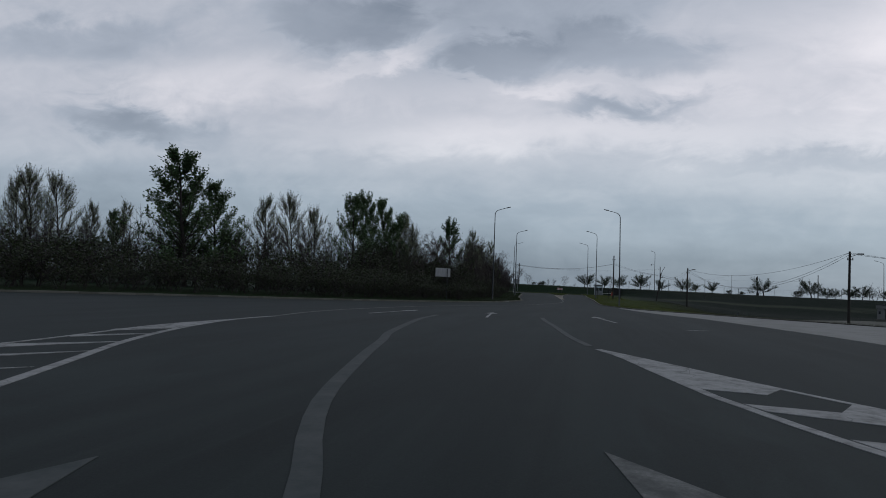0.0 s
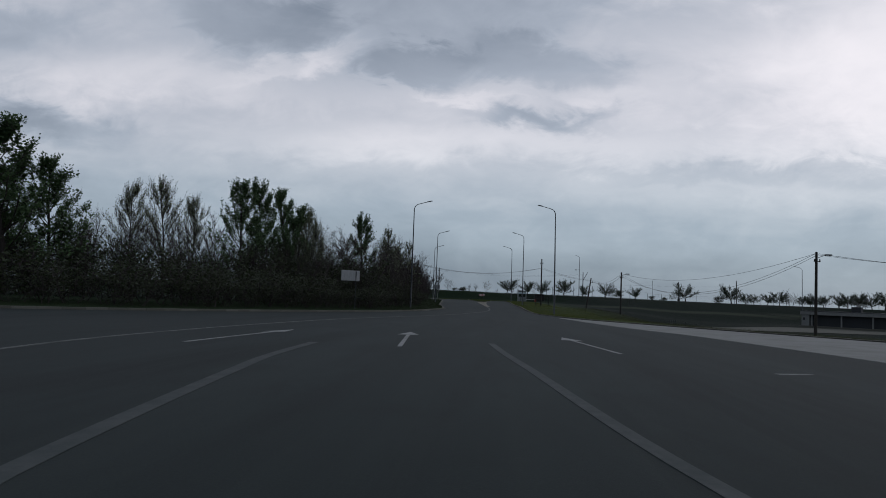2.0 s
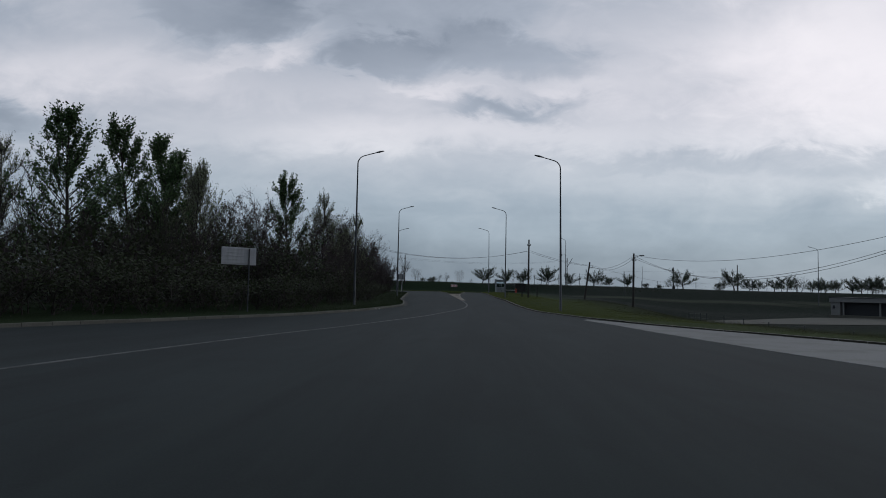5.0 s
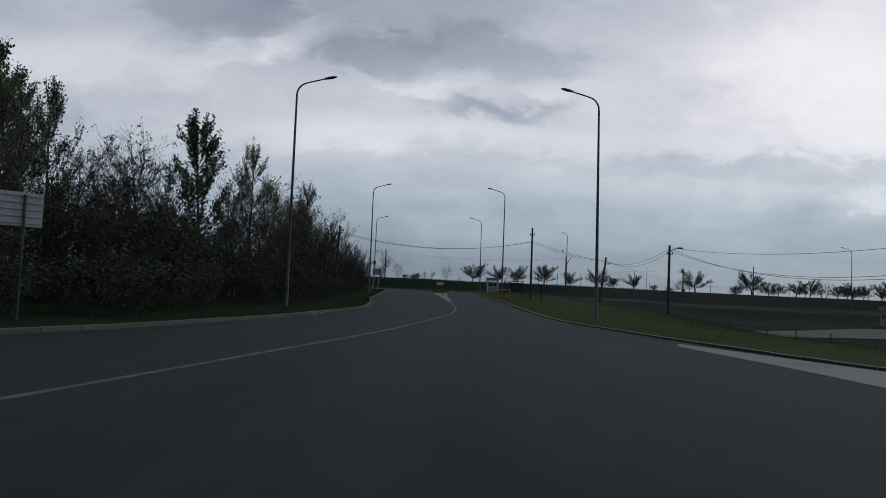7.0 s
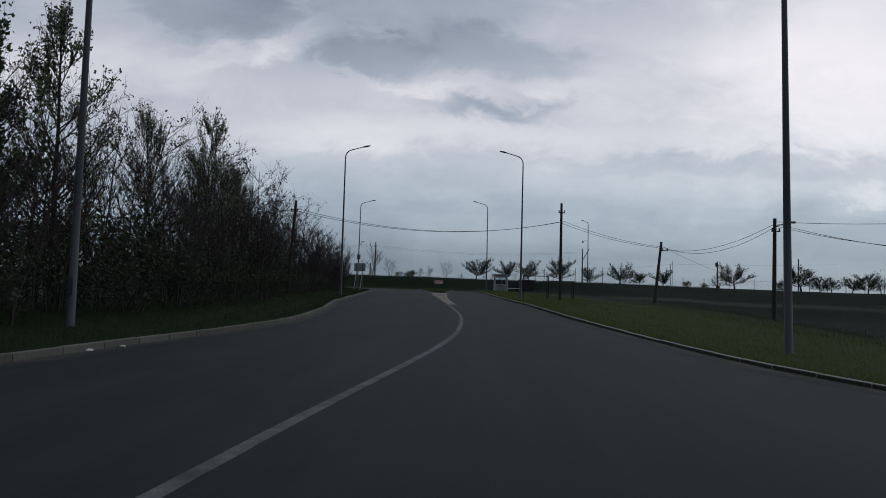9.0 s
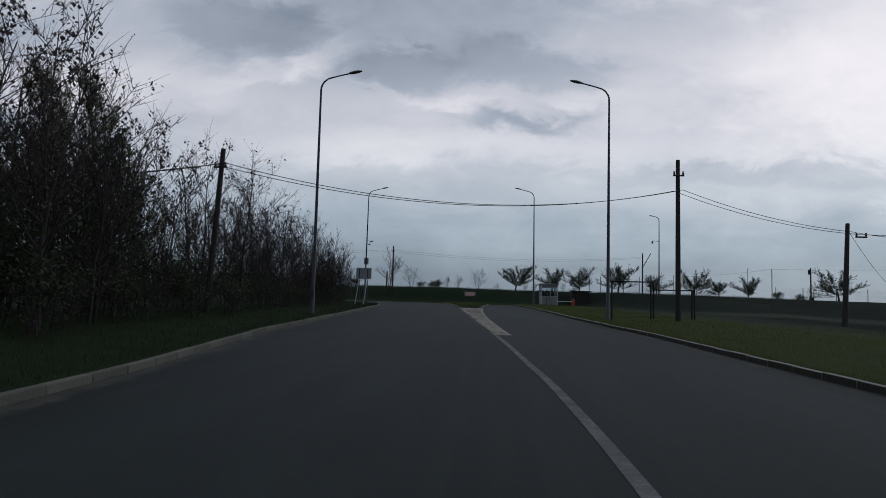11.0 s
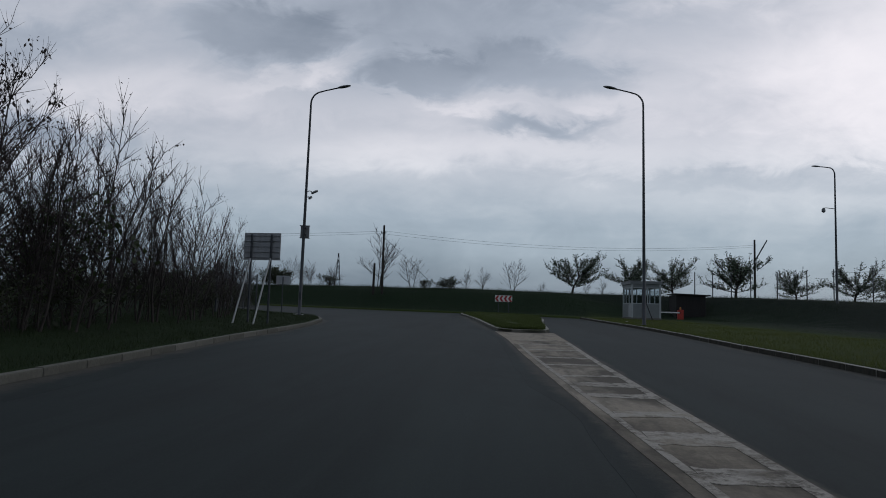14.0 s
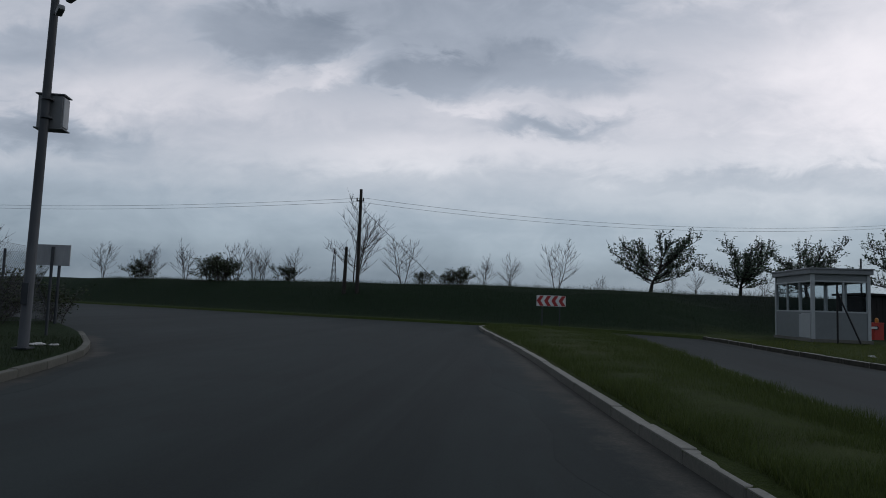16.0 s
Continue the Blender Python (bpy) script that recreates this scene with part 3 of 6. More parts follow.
def between(left, right, lift, n=24, cols=4):
    """A draped sheet between two lines."""
    def at(line, t):
        seg = [0.0]
        for a, b in zip(line, line[1:]):
            seg.append(seg[-1] + math.dist(a, b))
        s = t * seg[-1]
        return [float(np.interp(s, seg, [p[k] for p in line])) for k in (0, 1)]
    verts, faces = [], []
    for j in range(n + 1):
        a, b = at(left, j / n), at(right, j / n)
        for i in range(cols + 1):
            x, y = lerp(a[0], b[0], i / cols), lerp(a[1], b[1], i / cols)
            verts.append((x, y, z_road(y) + lift))
    for j in range(n):
        for i in range(cols):
            q = j * (cols + 1) + i
            faces.append((q, q + 1, q + cols + 2, q + cols + 1))
    return skirted(verts, faces, 0.02)


def flat(points, lift):
    return skirted([(x, y, z_road(y) + lift) for x, y in points], [tuple(range(len(points)))], 0.012)


# ---- road markings: one setting object, each mark a part of it
marks = tagged(new("road_markings"), "worn white road paint: lane lines, arrows and hatching", "markings", kind="structure")


def line_mark(name, pts, width, material=PAINT, lift=0.006, label=""):
    return part(name, ribbon(smooth_line(pts, 0.8), -width / 2, width / 2, lift), material, marks, label)


line_mark("centre_line", [(-8.0, 15.2), (-8.5, 20), (-8.4, 25.5), (-8.1, 30.6), (-7.5, 38), (-6.3, 46.4), (-5.3, 51.5), (-4.45, 56.5), (-3.75, 60.2), (-3.0, 64.5), (-2.55, 68), (-2.05, 71.5), (-1.5, 75.5), (-1.1, 80), (-0.92, 86), (-0.98, 91), (-1.15, 94.5), (-1.38, 99), (-1.73, 104.3)], 0.13, CENTRE)
line_mark("lane_line", [(0.3, -1.4), (-0.1, -0.2), (-0.7, 1.3), (-1.25, 3.1), (-2.05, 6.7), (-2.6, 9.5), (-3.05, 11.5), (-3.75, 16.5), (-4.0, 18.6), (-4.16, 22)], 0.20, FADED)
line_mark("lane_line", [(1.64, 10.6), (1.18, 13.2), (0.58, 18.0), (0.18, 21), (-0.14, 24.1)], 0.17, FADED)
line_mark("lane_line", [(4.9, 19.25), (5.6, 19.5)], 0.12)


def arrow(tip, left, right, tail, paint=PAINT):
    bx, by = (left[0] + right[0]) / 2, (left[1] + right[1]) / 2
    d = Vector((tail[0] - bx, tail[1] - by, 0))
    r = Vector((d.y, -d.x, 0)).normalized() * 0.052
    head = flat([tip, right, left], 0.006)
    shaft = flat([(bx + r.x, by + r.y), (bx - r.x, by - r.y), (tail[0] - r.x, tail[1] - r.y), (tail[0] + r.x, tail[1] + r.y)], 0.006)
    part("arrow", joined([head, shaft]), paint, marks)


arrow((-2.74, 28.15), (-2.92, 26.5), (-2.30, 26.65), (-2.16, 21.8))
arrow((2.08, 28.7), (1.92, 27.2), (2.53, 27.0), (2.80, 22.45))
arrow((-6.14, 26.75), (-6.52, 25.2), (-5.98, 25.4), (-6.55, 20.6))
arrow((1.63, 1.28), (1.88, -0.1), (2.75, -0.20), (2.5, -4.0), CENTRE)
arrow((-1.60, -0.04), (-1.95, -1.3), (-1.25, -1.2), (-1.2, -4.0), FADED)

# left hatched area
line_mark("edge_line", [(-2.9, -1.6), (-4.41, 1.95), (-5.48, 4.39), (-6.05, 5.64), (-6.64, 7.18), (-7.16, 8.8), (-7.65, 10.7), (-8.0, 12.7), (-8.1, 14.4), (-8.0, 15.4)], 0.15)
line_mark("edge_line", [(-6.9, -1.0), (-7.3, 2.2), (-7.52, 5.0), (-7.66, 6.24), (-7.88, 7.63), (-8.05, 8.6), (-8.2, 9.7), (-8.22, 11), (-8.05, 14)], 0.10)
for tip, near, far in (((-7.36, 9.35), (-7.98, 7.9), (-8.14, 8.4)), ((-6.84, 8.05), (-7.56, 6.45), (-7.76, 6.8)), ((-6.26, 6.35), (-7.3, 4.25), (-7.62, 4.75)), ((-5.72, 4.9), (-6.9, 2.4), (-7.2, 2.8)), ((-5.1, 3.1), (-6.6, 0.75), (-6.9, 1.1)), ((-4.4, 1.4), (-6.2, -0.9), (-6.55, -0.55))):
    part("hatch_bar", flat([tip, far, near], 0.007), PAINT, marks)
part("hatch_fill", flat([(-8.1, 14), (-8.22, 11), (-8.2, 9.75), (-8.05, 8.75), (-7.3, 9.55), (-7.65, 10.8), (-7.98, 12.7)], 0.007), PAINT, marks)
# right hatched area
line_mark("edge_line", [(1.80, 9.95), (2.19, 8.65), (2.51, 6.95), (2.76, 5.71), (2.95, 4.7), (3.12, 4.05), (3.29, 3.55), (3.53, 2.7), (3.79, 2.0), (4.5, 0.3), (5.6, -2.2)], 0.14)
line_mark("edge_line", [(1.82, 9.95), (2.65, 8.35), (3.34, 6.94), (4.02, 5.55), (4.53, 4.64), (5.0, 3.9), (6.3, 2.2), (8.7, -0.9)], 0.11)
part("hatch_fill", flat([(1.86, 9.85), (2.20, 8.6), (2.53, 6.9), (2.78, 5.7), (2.96, 5.06), (3.68, 4.91), (4.02, 5.55), (3.34, 6.94), (2.65, 8.35)], 0.007), PAINT, marks)
for k in range(4):
    o = Vector((0.5, -1.6)) * k
    shape = [(3.22, 4.08), (4.16, 3.92), (4.50, 4.58), (4.78 + 0.25 * k, 4.3 - 0.1 * k), (4.33 + 0.25 * k, 3.32 - 0.1 * k), (3.36, 3.68)]
    part("hatch_bar", flat([(a + o.x, b + o.y) for a, b in reversed(shape)], 0.007), PAINT, marks)

# ---- concrete apron beside the road, and the paved median that leads to the island
APRON_IN = [(14.5, 4), (9.6, 16), (8.4, 28), (7.85, 35), (7.2, 38), (6.45, 44.3), (5.8, 53), (5.65, 57), (5.05, 62.2)]
APRON_OUT = [(27.4, 4), (22.9, 16), (18.7, 28), (16.0, 35), (14.8, 38), (12.3, 44.3), (9.25, 53), (7.5, 57.4), (5.45, 63.2)]
apron = tagged(new("pavement", mesh_data("apron", *between(APRON_IN, APRON_OUT, 0.012, 40, 6), APRON)), "pale concrete apron along the kerb", "pavement", kind="structure")

MED_L = [(-1.60, 102.6), (-1.86, 106), (-2.12, 109.5), (-2.74, 119), (-3.12, 124), (-3.52, 129.5), (-3.78, 134.2), (-4.2, 139.0)]
MED_R = [(-1.10, 102.4), (-1.32, 106), (-1.5, 110), (-1.76, 116), (-1.98, 124), (-2.07, 129), (-2.07, 133), (-2.1, 139.0)]
median = tagged(new("median", mesh_data("median", *between(MED_L, MED_R, 0.010, 50, 4), MEDIAN)), "dirty pale concrete median with worn white edge lines and bars", "median", kind="structure")
median.data.materials.append(MEDIAN_END)
median.data.polygons.foreach_set("material_index", [int(not 109.5 < q.center.y < 134.2) for q in median.data.polygons])
part("edge_line", ribbon([p for p in smooth_line(MED_L, 0.8) if p.y < 132.6], 0.13, 0.21, 0.015), MEDIAN_PAINT, median)
part("edge_line", ribbon([p for p in smooth_line(MED_R, 0.8) if p.y < 134], -0.13, -0.01, 0.015), MEDIAN_PAINT, median)
dirt_strip([p for p in smooth_line(MED_L, 0.8) if p.y > 109], -0.5, "edge_dust", median, "brown dirt beside the median")
dirt_strip([p for p in smooth_line(MED_R, 0.8) if p.y > 107], 0.3, "edge_dust", median, "brown dirt beside the median")
med_rng = random.Random(9)
y = 104.5
while y < 134.2:
    l = float(np.interp(y, [p[1] for p in MED_L], [p[0] for p in MED_L]))
    r = float(np.interp(y, [p[1] for p in MED_R], [p[0] for p in MED_R]))
    w = med_rng.uniform(0.30, 0.55) if y < 125 else med_rng.uniform(0.16, 0.28)
    tilt = med_rng.uniform(0.0, 0.25)
    v = []
    for k in range(9):
        f = k / 8
        v.append((lerp(l + 0.2, r - 0.1, f), y + tilt * f + 0.05 * noise.noise((f * 5, y, 0))))
    edge = [(x, q + w + 0.05 * noise.noise((x * 4, y, 5))) for x, q in reversed(v)]
    n = len(v)
    pts = [(x, q, z_road(q) + 0.0155) for x, q in v + edge]
    part("cross_bar", skirted(pts, [(k, k + 1, 2 * n - 2 - k, 2 * n - 1 - k) for k in range(n - 1)], 0.01), MEDIAN_PAINT, median)
    y += med_rng.uniform(0.95, 1.4) if y < 125 else med_rng.uniform(1.4, 2.2)

# ---------------------------------------------------------------- trees


def branch_points(p, d, length, n, wander, lift, rng):
    pts = [p.copy()]
    d = d.normalized()
    for i in range(n):
        d = (d + Vector((rng.uniform(-1, 1), rng.uniform(-1, 1), rng.uniform(-1, 1))) * wander + Vector((0, 0, lift))).normalized()
        pts.append(pts[-1] + d * length / n)
    return pts


def leaf_quad(p, d, size, rng):
    """A small folded leaf: two triangles."""
    a = Vector((rng.uniform(-1, 1), rng.uniform(-1, 1), rng.uniform(-1, 1))).normalized()
    d = (d + a * 0.9).normalized()
    s = d.cross(a).normalized() * size * 0.32
    return [p, p + d * size * 0.5 + s, p + d * size, p + d * size * 0.5 - s * 0.9]


def grow(kind, seed):
    """Meshes of one tree: wood (trunk and limbs), twigs and leaves; limbs may be brushed with leaves, twigs hung with clumps."""
    rng = random.Random(seed)
    H, fork, limbs, up, spread, tw, leaves, lsize, lean = kind["h"], kind["fork"], kind["limbs"], kind["up"], kind["spread"], kind["twigs"], kind["leaves"], kind["lsize"], kind["lean"]
    puff, brush, clump = kind.get("puff", 0.03), kind.get("brush", 0), kind.get("clump", 0.0)
    wood, twig, lv, lf = [], [], [], []
    stems, segs, rings, sides = kind.get("stems", 1), kind.get("segs", 2), kind.get("rings", 5), kind.get("sides", 4)

    def leaf(c, d, size, spread_by):
        c = c + Vector((rng.gauss(0, 1), rng.gauss(0, 1), rng.gauss(0, 1))) * spread_by
        o = len(lv)
        lv.extend(leaf_quad(c, d, size * rng.uniform(0.6, 1.3), rng))
        lf.extend([(o, o + 1, o + 2), (o, o + 2, o + 3)])

    def along(pts, g):
        n = len(pts) - 1
        j = min(int(g * n), n - 1)
        return pts[j].lerp(pts[j + 1], g * n - j), (pts[j + 1] - pts[j]).normalized()

    for s in range(stems):
        a0 = rng.uniform(0, 6.28)
        out = 0.0 if stems == 1 else rng.uniform(0.1, kind.get("foot", 0.6))
        base = Vector((math.cos(a0) * out, math.sin(a0) * out, -0.1))
        h = H * (1 if stems == 1 else rng.uniform(0.6, 1.0))
        ln = lean * rng.uniform(0.4, 1.3)
        d0 = Vector((math.cos(a0) * ln, math.sin(a0) * ln, 1))
        tp = branch_points(base, d0, h * kind.get("stem", 1.0), 9, kind.get("wander", 0.05), 0.03, rng)
        r0 = kind["r"] * (1 if stems == 1 else rng.uniform(0.45, 0.75))
        rad = [r0 * (1 - 0.92 * (i / 9) ** 0.9) + 0.008 for i in range(10)]
        wood.append(tube(tp, rad, 6 if stems < 4 else 4, stems < 4))
        for e in range(brush // 2):
            c, d = along(tp, rng.uniform(0.6, 1.0))
            leaf(c, d, lsize, puff * 1.6)
        for b in range(limbs):
            f = fork + (kind.get("reach", 0.97) - fork) * (b + rng.random()) / limbs
            i = min(int(f * 9), 8)
            p = tp[i].lerp(tp[i + 1], f * 9 - i)
            a = rng.uniform(0, 6.28)
            high = (f - fork) / (kind.get("reach", 1.0) - fork)
            L = spread * kind["shape"](high) * rng.uniform(0.7, 1.2)
            rise = lerp(up[0], up[1], high) if isinstance(up, tuple) else up
            d = Vector((math.cos(a), math.sin(a), rise + rng.uniform(-0.15, 0.25) + kind.get("vary", 0.0) * rng.uniform(-1, 1)))
            bp = branch_points(p, d, L, rings, 0.13, kind["lift"], rng)
            br = max(rad[i] * 0.42, 0.012)
            wood.append(tube(bp, [br * (1 - 0.85 * q / rings) + 0.004 for q in range(rings + 1)], sides, False))
            for e in range(brush):
                c, bd = along(bp, 1 - 0.6 * rng.random() ** 1.3)
                leaf(c, bd, lsize, puff)
            for t in range(kind.get("leaders", 0)):
                q, bd = along(bp, 1 - 0.75 * rng.random() ** 1.2)
                d2 = Vector((bd.x * 0.35 + rng.uniform(-0.2, 0.2), bd.y * 0.35 + rng.uniform(-0.2, 0.2), 1.0)).normalized()
                sp = branch_points(q, d2, kind["tlen"] * rng.uniform(0.9, 1.6), 2, 0.08, 0.1, rng)
                twig.append(tube(sp, [0.010, 0.007, 0.003], 3, False))
                for e in range(kind["shoot"]):
                    c, td = along(sp, rng.random())
                    leaf(c, td, lsize, kind.get("shaggy", 0.06))
            for t in range(tw):
                q, bd = along(bp, rng.uniform(0.2, 1.0))
                d2 = (bd * 0.7 + Vector((rng.uniform(-1, 1), rng.uniform(-1, 1), rng.uniform(-0.3, 1.0) + kind["tup"]))).normalized()
                tl = kind["tlen"] * rng.uniform(0.5, 1.3) * (0.7 + 0.3 * min(1.0, L / spread))
                tpts = branch_points(q, d2, tl, segs, 0.16, kind["lift"], rng)
                twig.append(tube(tpts, [0.010 - 0.007 * w / segs for w in range(segs + 1)], 3, False))
                for e in range(leaves):
                    c, td = along(tpts, rng.uniform(0.08, 1.0))
                    leaf(c, d2, lsize, puff)
                if clump and rng.random() < clump:
                    c, td = along(tpts, rng.uniform(0.4, 1.0))
                    for e in range(rng.randint(4, 9)):
                        leaf(c + Vector((0, 0, -0.06)), Vector((0, 0, -1)), lsize * 1.5, 0.09)
    top = max(v.z for v in wood[0][0]) if stems == 1 else H
    top = max([top] + [v.z for v in lv])
    k = H / top
    wv, wf = joined(wood)
    tv, tf = joined(twig)
    return ([Vector((v.x, v.y, v.z * k)) for v in wv], wf), ([Vector((v.x, v.y, v.z * k)) for v in tv], tf), ([Vector((v.x, v.y, v.z * k)) for v in lv], lf)


OVAL = lambda f: math.sin(math.pi * min(0.12 + f * 0.85, 1.0)) ** 0.8
EGG = lambda f: min(1.0, 0.6 + 2.2 * f) * (1.06 - f) ** 0.72
DOME = lambda f: 1.0 - 0.35 * f
ROUND = lambda f: 1.1 - 0.65 * f
KINDS = {
    "poplar": dict(h=10.0, fork=0.05, limbs=60, up=(0.35, 1.7), vary=0.2, spread=3.7, leaders=8, shoot=15, shaggy=0.08, twigs=4, leaves=8, lsize=0.165, lean=0.015, r=0.12, lift=0.04, tlen=0.62, tup=1.2, shape=EGG, puff=0.09, brush=8, segs=1, rings=4, sides=3, leaf=LEAF_POPLAR),
    "birch": dict(h=10.0, fork=0.06, limbs=70, up=(0.4, 1.7), vary=0.25, spread=3.9, leaders=9, shoot=6, shaggy=0.05, twigs=7, leaves=5, lsize=0.11, lean=0.04, r=0.09, lift=0.05, tlen=0.85, tup=0.9, shape=EGG, puff=0.05, brush=6, segs=1, rings=4, sides=3, leaf=LEAF_PALE),
    "sapling": dict(h=8.0, fork=0.06, limbs=46, up=(0.5, 1.9), vary=0.2, spread=2.9, leaders=6, shoot=10, shaggy=0.05, twigs=4, leaves=6, lsize=0.10, lean=0.03, r=0.07, lift=0.05, tlen=0.6, tup=1.2, shape=EGG, puff=0.05, brush=8, segs=1, rings=4, sides=3, leaf=LEAF_PALE),
    "thicket": dict(h=6.5, fork=0.12, limbs=12, up=(0.9, 1.5), vary=0.3, spread=1.9, segs=1, rings=3, sides=3, twigs=7, leaves=2, lsize=0.06, lean=0.22, r=0.055, lift=0.06, tlen=0.75, tup=0.5, shape=ROUND, stems=5, foot=0.9, wander=0.10, puff=0.05, clump=0.06, leaf=LEAF_DRY),
    "shrub": dict(h=5.5, fork=0.04, limbs=13, up=(0.7, 1.5), vary=0.3, spread=1.7, segs=1, rings=3, sides=3, twigs=6, leaves=7, lsize=0.105, lean=0.20, r=0.04, lift=0.06, tlen=0.7, tup=0.6, shape=OVAL, stems=4, foot=0.7, wander=0.10, puff=0.12, leaf=LEAF_BUSH),
    "locust": dict(h=9.0, fork=0.22, limbs=16, up=0.9, spread=3.3, twigs=11, leaves=1, lsize=0.095, lean=0.12, r=0.12, lift=0.04, tlen=1.0, tup=0.2, shape=DOME, stems=2, wander=0.09, puff=0.04, clump=0.32, leaf=LEAF_DRY),
    "scrub": dict(h=2.8, fork=0.05, limbs=7, up=1.1, spread=1.4, twigs=4, leaves=5, lsize=0.155, lean=0.28, r=0.035, lift=0.08, tlen=0.8, tup=0.7, shape=OVAL, stems=3, segs=1, rings=2, sides=3, wander=0.12, puff=0.15, leaf=LEAF_BUSH),
    "orchard": dict(h=2.7, fork=0.36, stem=0.55, reach=0.97, limbs=27, up=(0.16, 1.6), vary=0.32, spread=1.55, leaders=6, shoot=8, shaggy=0.025, twigs=12, leaves=9, lsize=0.082, lean=0.08, r=0.06, lift=0.05, tlen=0.42, tup=0.35, brush=7, segs=1, rings=4, sides=3, shape=lambda f: 0.82 + 0.3 * f, wander=0.10, puff=0.035, leaf=LEAF_ORCHARD),
    "bare": dict(h=4.8, fork=0.12, segs=1, rings=4, sides=3, limbs=14, up=(0.6, 1.4), vary=0.3, spread=2.4, twigs=9, leaves=1, lsize=0.05, lean=0.16, r=0.06, lift=0.05, tlen=0.65, tup=0.4, shape=ROUND, stems=3, foot=0.3, wander=0.08, leaf=LEAF_DRY),
    "bush": dict(h=1.6, fork=0.02, limbs=7, up=0.7, spread=0.8, segs=1, rings=3, sides=3, twigs=6, leaves=9, lsize=0.10, lean=0.18, r=0.03, lift=0.04, tlen=0.4, tup=0.4, shape=OVAL, stems=6, wander=0.1, puff=0.08, leaf=LEAF_BUSH),
}
LABELS = {
    "poplar": ("poplar_tree", "tall young poplar with dense dark green spring leaves"),
    "birch": ("birch_tree", "slender tree with pale sparse spring leaves and fine twigs"),
    "sapling": ("young_tree", "young upright tree just coming into pale leaf"),
    "thicket": ("thicket_tree", "leafless many-stemmed brown thicket tree"),
    "locust": ("locust_tree", "tall leafless tree with hanging dark seed pods"),
    "scrub": ("scrub_bush", "dark tangled undergrowth bush in the roadside thicket"),
    "shrub": ("tall_shrub", "tall dense dark green shrub among the roadside trees"),
    "orchard": ("fruit_tree", "low spreading fruit tree with small pale leaves on the bank"),
    "bare": ("bare_tree", "small leafless tree on the field bank"),
    "bush": ("low_bush", "low dark leafy bush on the field bank"),
}
MODELS = {}


def tree_model(kind, variant):
    key = (kind, variant)
    if key not in MODELS:
        w, t, l = grow(KINDS[kind], 100 * len(kind) + 17 * variant + ord(kind[0]))
        v, f = t
        lv, lf = l
        crown = bpy.data.meshes.new("crown")
        o = len(v)
        crown.from_pydata(v + lv, [], f + [tuple(i + o for i in q) for q in lf])
        crown.materials.append(TWIG)
        crown.materials.append(KINDS[kind]["leaf"])
        crown.polygons.foreach_set("material_index", [0] * len(f) + [1] * len(lf))
        crown.update()
        MODELS[key] = (mesh_data("trunk", w[0], w[1], BARK, True), crown)
    return MODELS[key]


def plant(kind, x, y, height=None, variant=0, turn=None, wide=1.0, group="", z=None, label=""):
    rng = random.Random(int(x * 97 + y * 131))
    trunk, crown = tree_model(kind, variant)
    name, text = LABELS[kind]
    s = (height or KINDS[kind]["h"]) / KINDS[kind]["h"]
    t = thing(name, label or text, "bush" if kind in ("scrub", "bush", "shrub") else "tree", group)
    t.matrix_basis = pose(x, y, z_land(x, y) if z is None else z, 0, 0, rng.uniform(0, 360) if turn is None else turn) @ Matrix.Diagonal((s * wide, s * wide, s, 1))
    part("trunk", trunk, BARK, t)
    part("crown", crown, TWIG, t)
    return t


def tangle(name, label, spots):
    """Many scrub bushes grown into one another: one mesh."""
    co, idx, tot, mat, base = [], [], [], [], 0
    for k, (x, y, h, wide) in enumerate(spots):
        s = h / KINDS["scrub"]["h"]
        m = np.array(pose(x, y, z_land(x, y), 0, 0, (x * 97 + y * 131) % 360) @ Matrix.Diagonal((s * wide, s * wide, s, 1)))
        for me, first in zip(tree_model("scrub", k % 3), (2, 0)):
            v = np.empty(len(me.vertices) * 3)
            me.vertices.foreach_get("co", v)
            co.append(v.reshape(-1, 3) @ m[:3, :3].T + m[:3, 3])
            i = np.empty(len(me.loops), dtype=np.int32)
            me.loops.foreach_get("vertex_index", i)
            idx.append(i + base)
            t, q = np.empty(len(me.polygons), dtype=np.int32), np.empty(len(me.polygons), dtype=np.int32)
            me.polygons.foreach_get("loop_total", t), me.polygons.foreach_get("material_index", q)
            tot.append(t), mat.append(q + first)
            base += len(me.vertices)
    co, idx, tot, mat = (np.concatenate(a) for a in (co, idx, tot, mat))
    me = bpy.data.meshes.new(name)
    me.vertices.add(len(co)), me.loops.add(len(idx)), me.polygons.add(len(tot))
    me.vertices.foreach_set("co", co.ravel())
    me.loops.foreach_set("vertex_index", idx)
    me.polygons.foreach_set("loop_start", np.concatenate(([0], np.cumsum(tot)[:-1])))
    for a in (TWIG, LEAF_BUSH, BARK):
        me.materials.append(a)
    me.polygons.foreach_set("material_index", mat)
    me.update(calc_edges=True)
    return tagged(new(name, me), label, "undergrowth", kind="stuff")


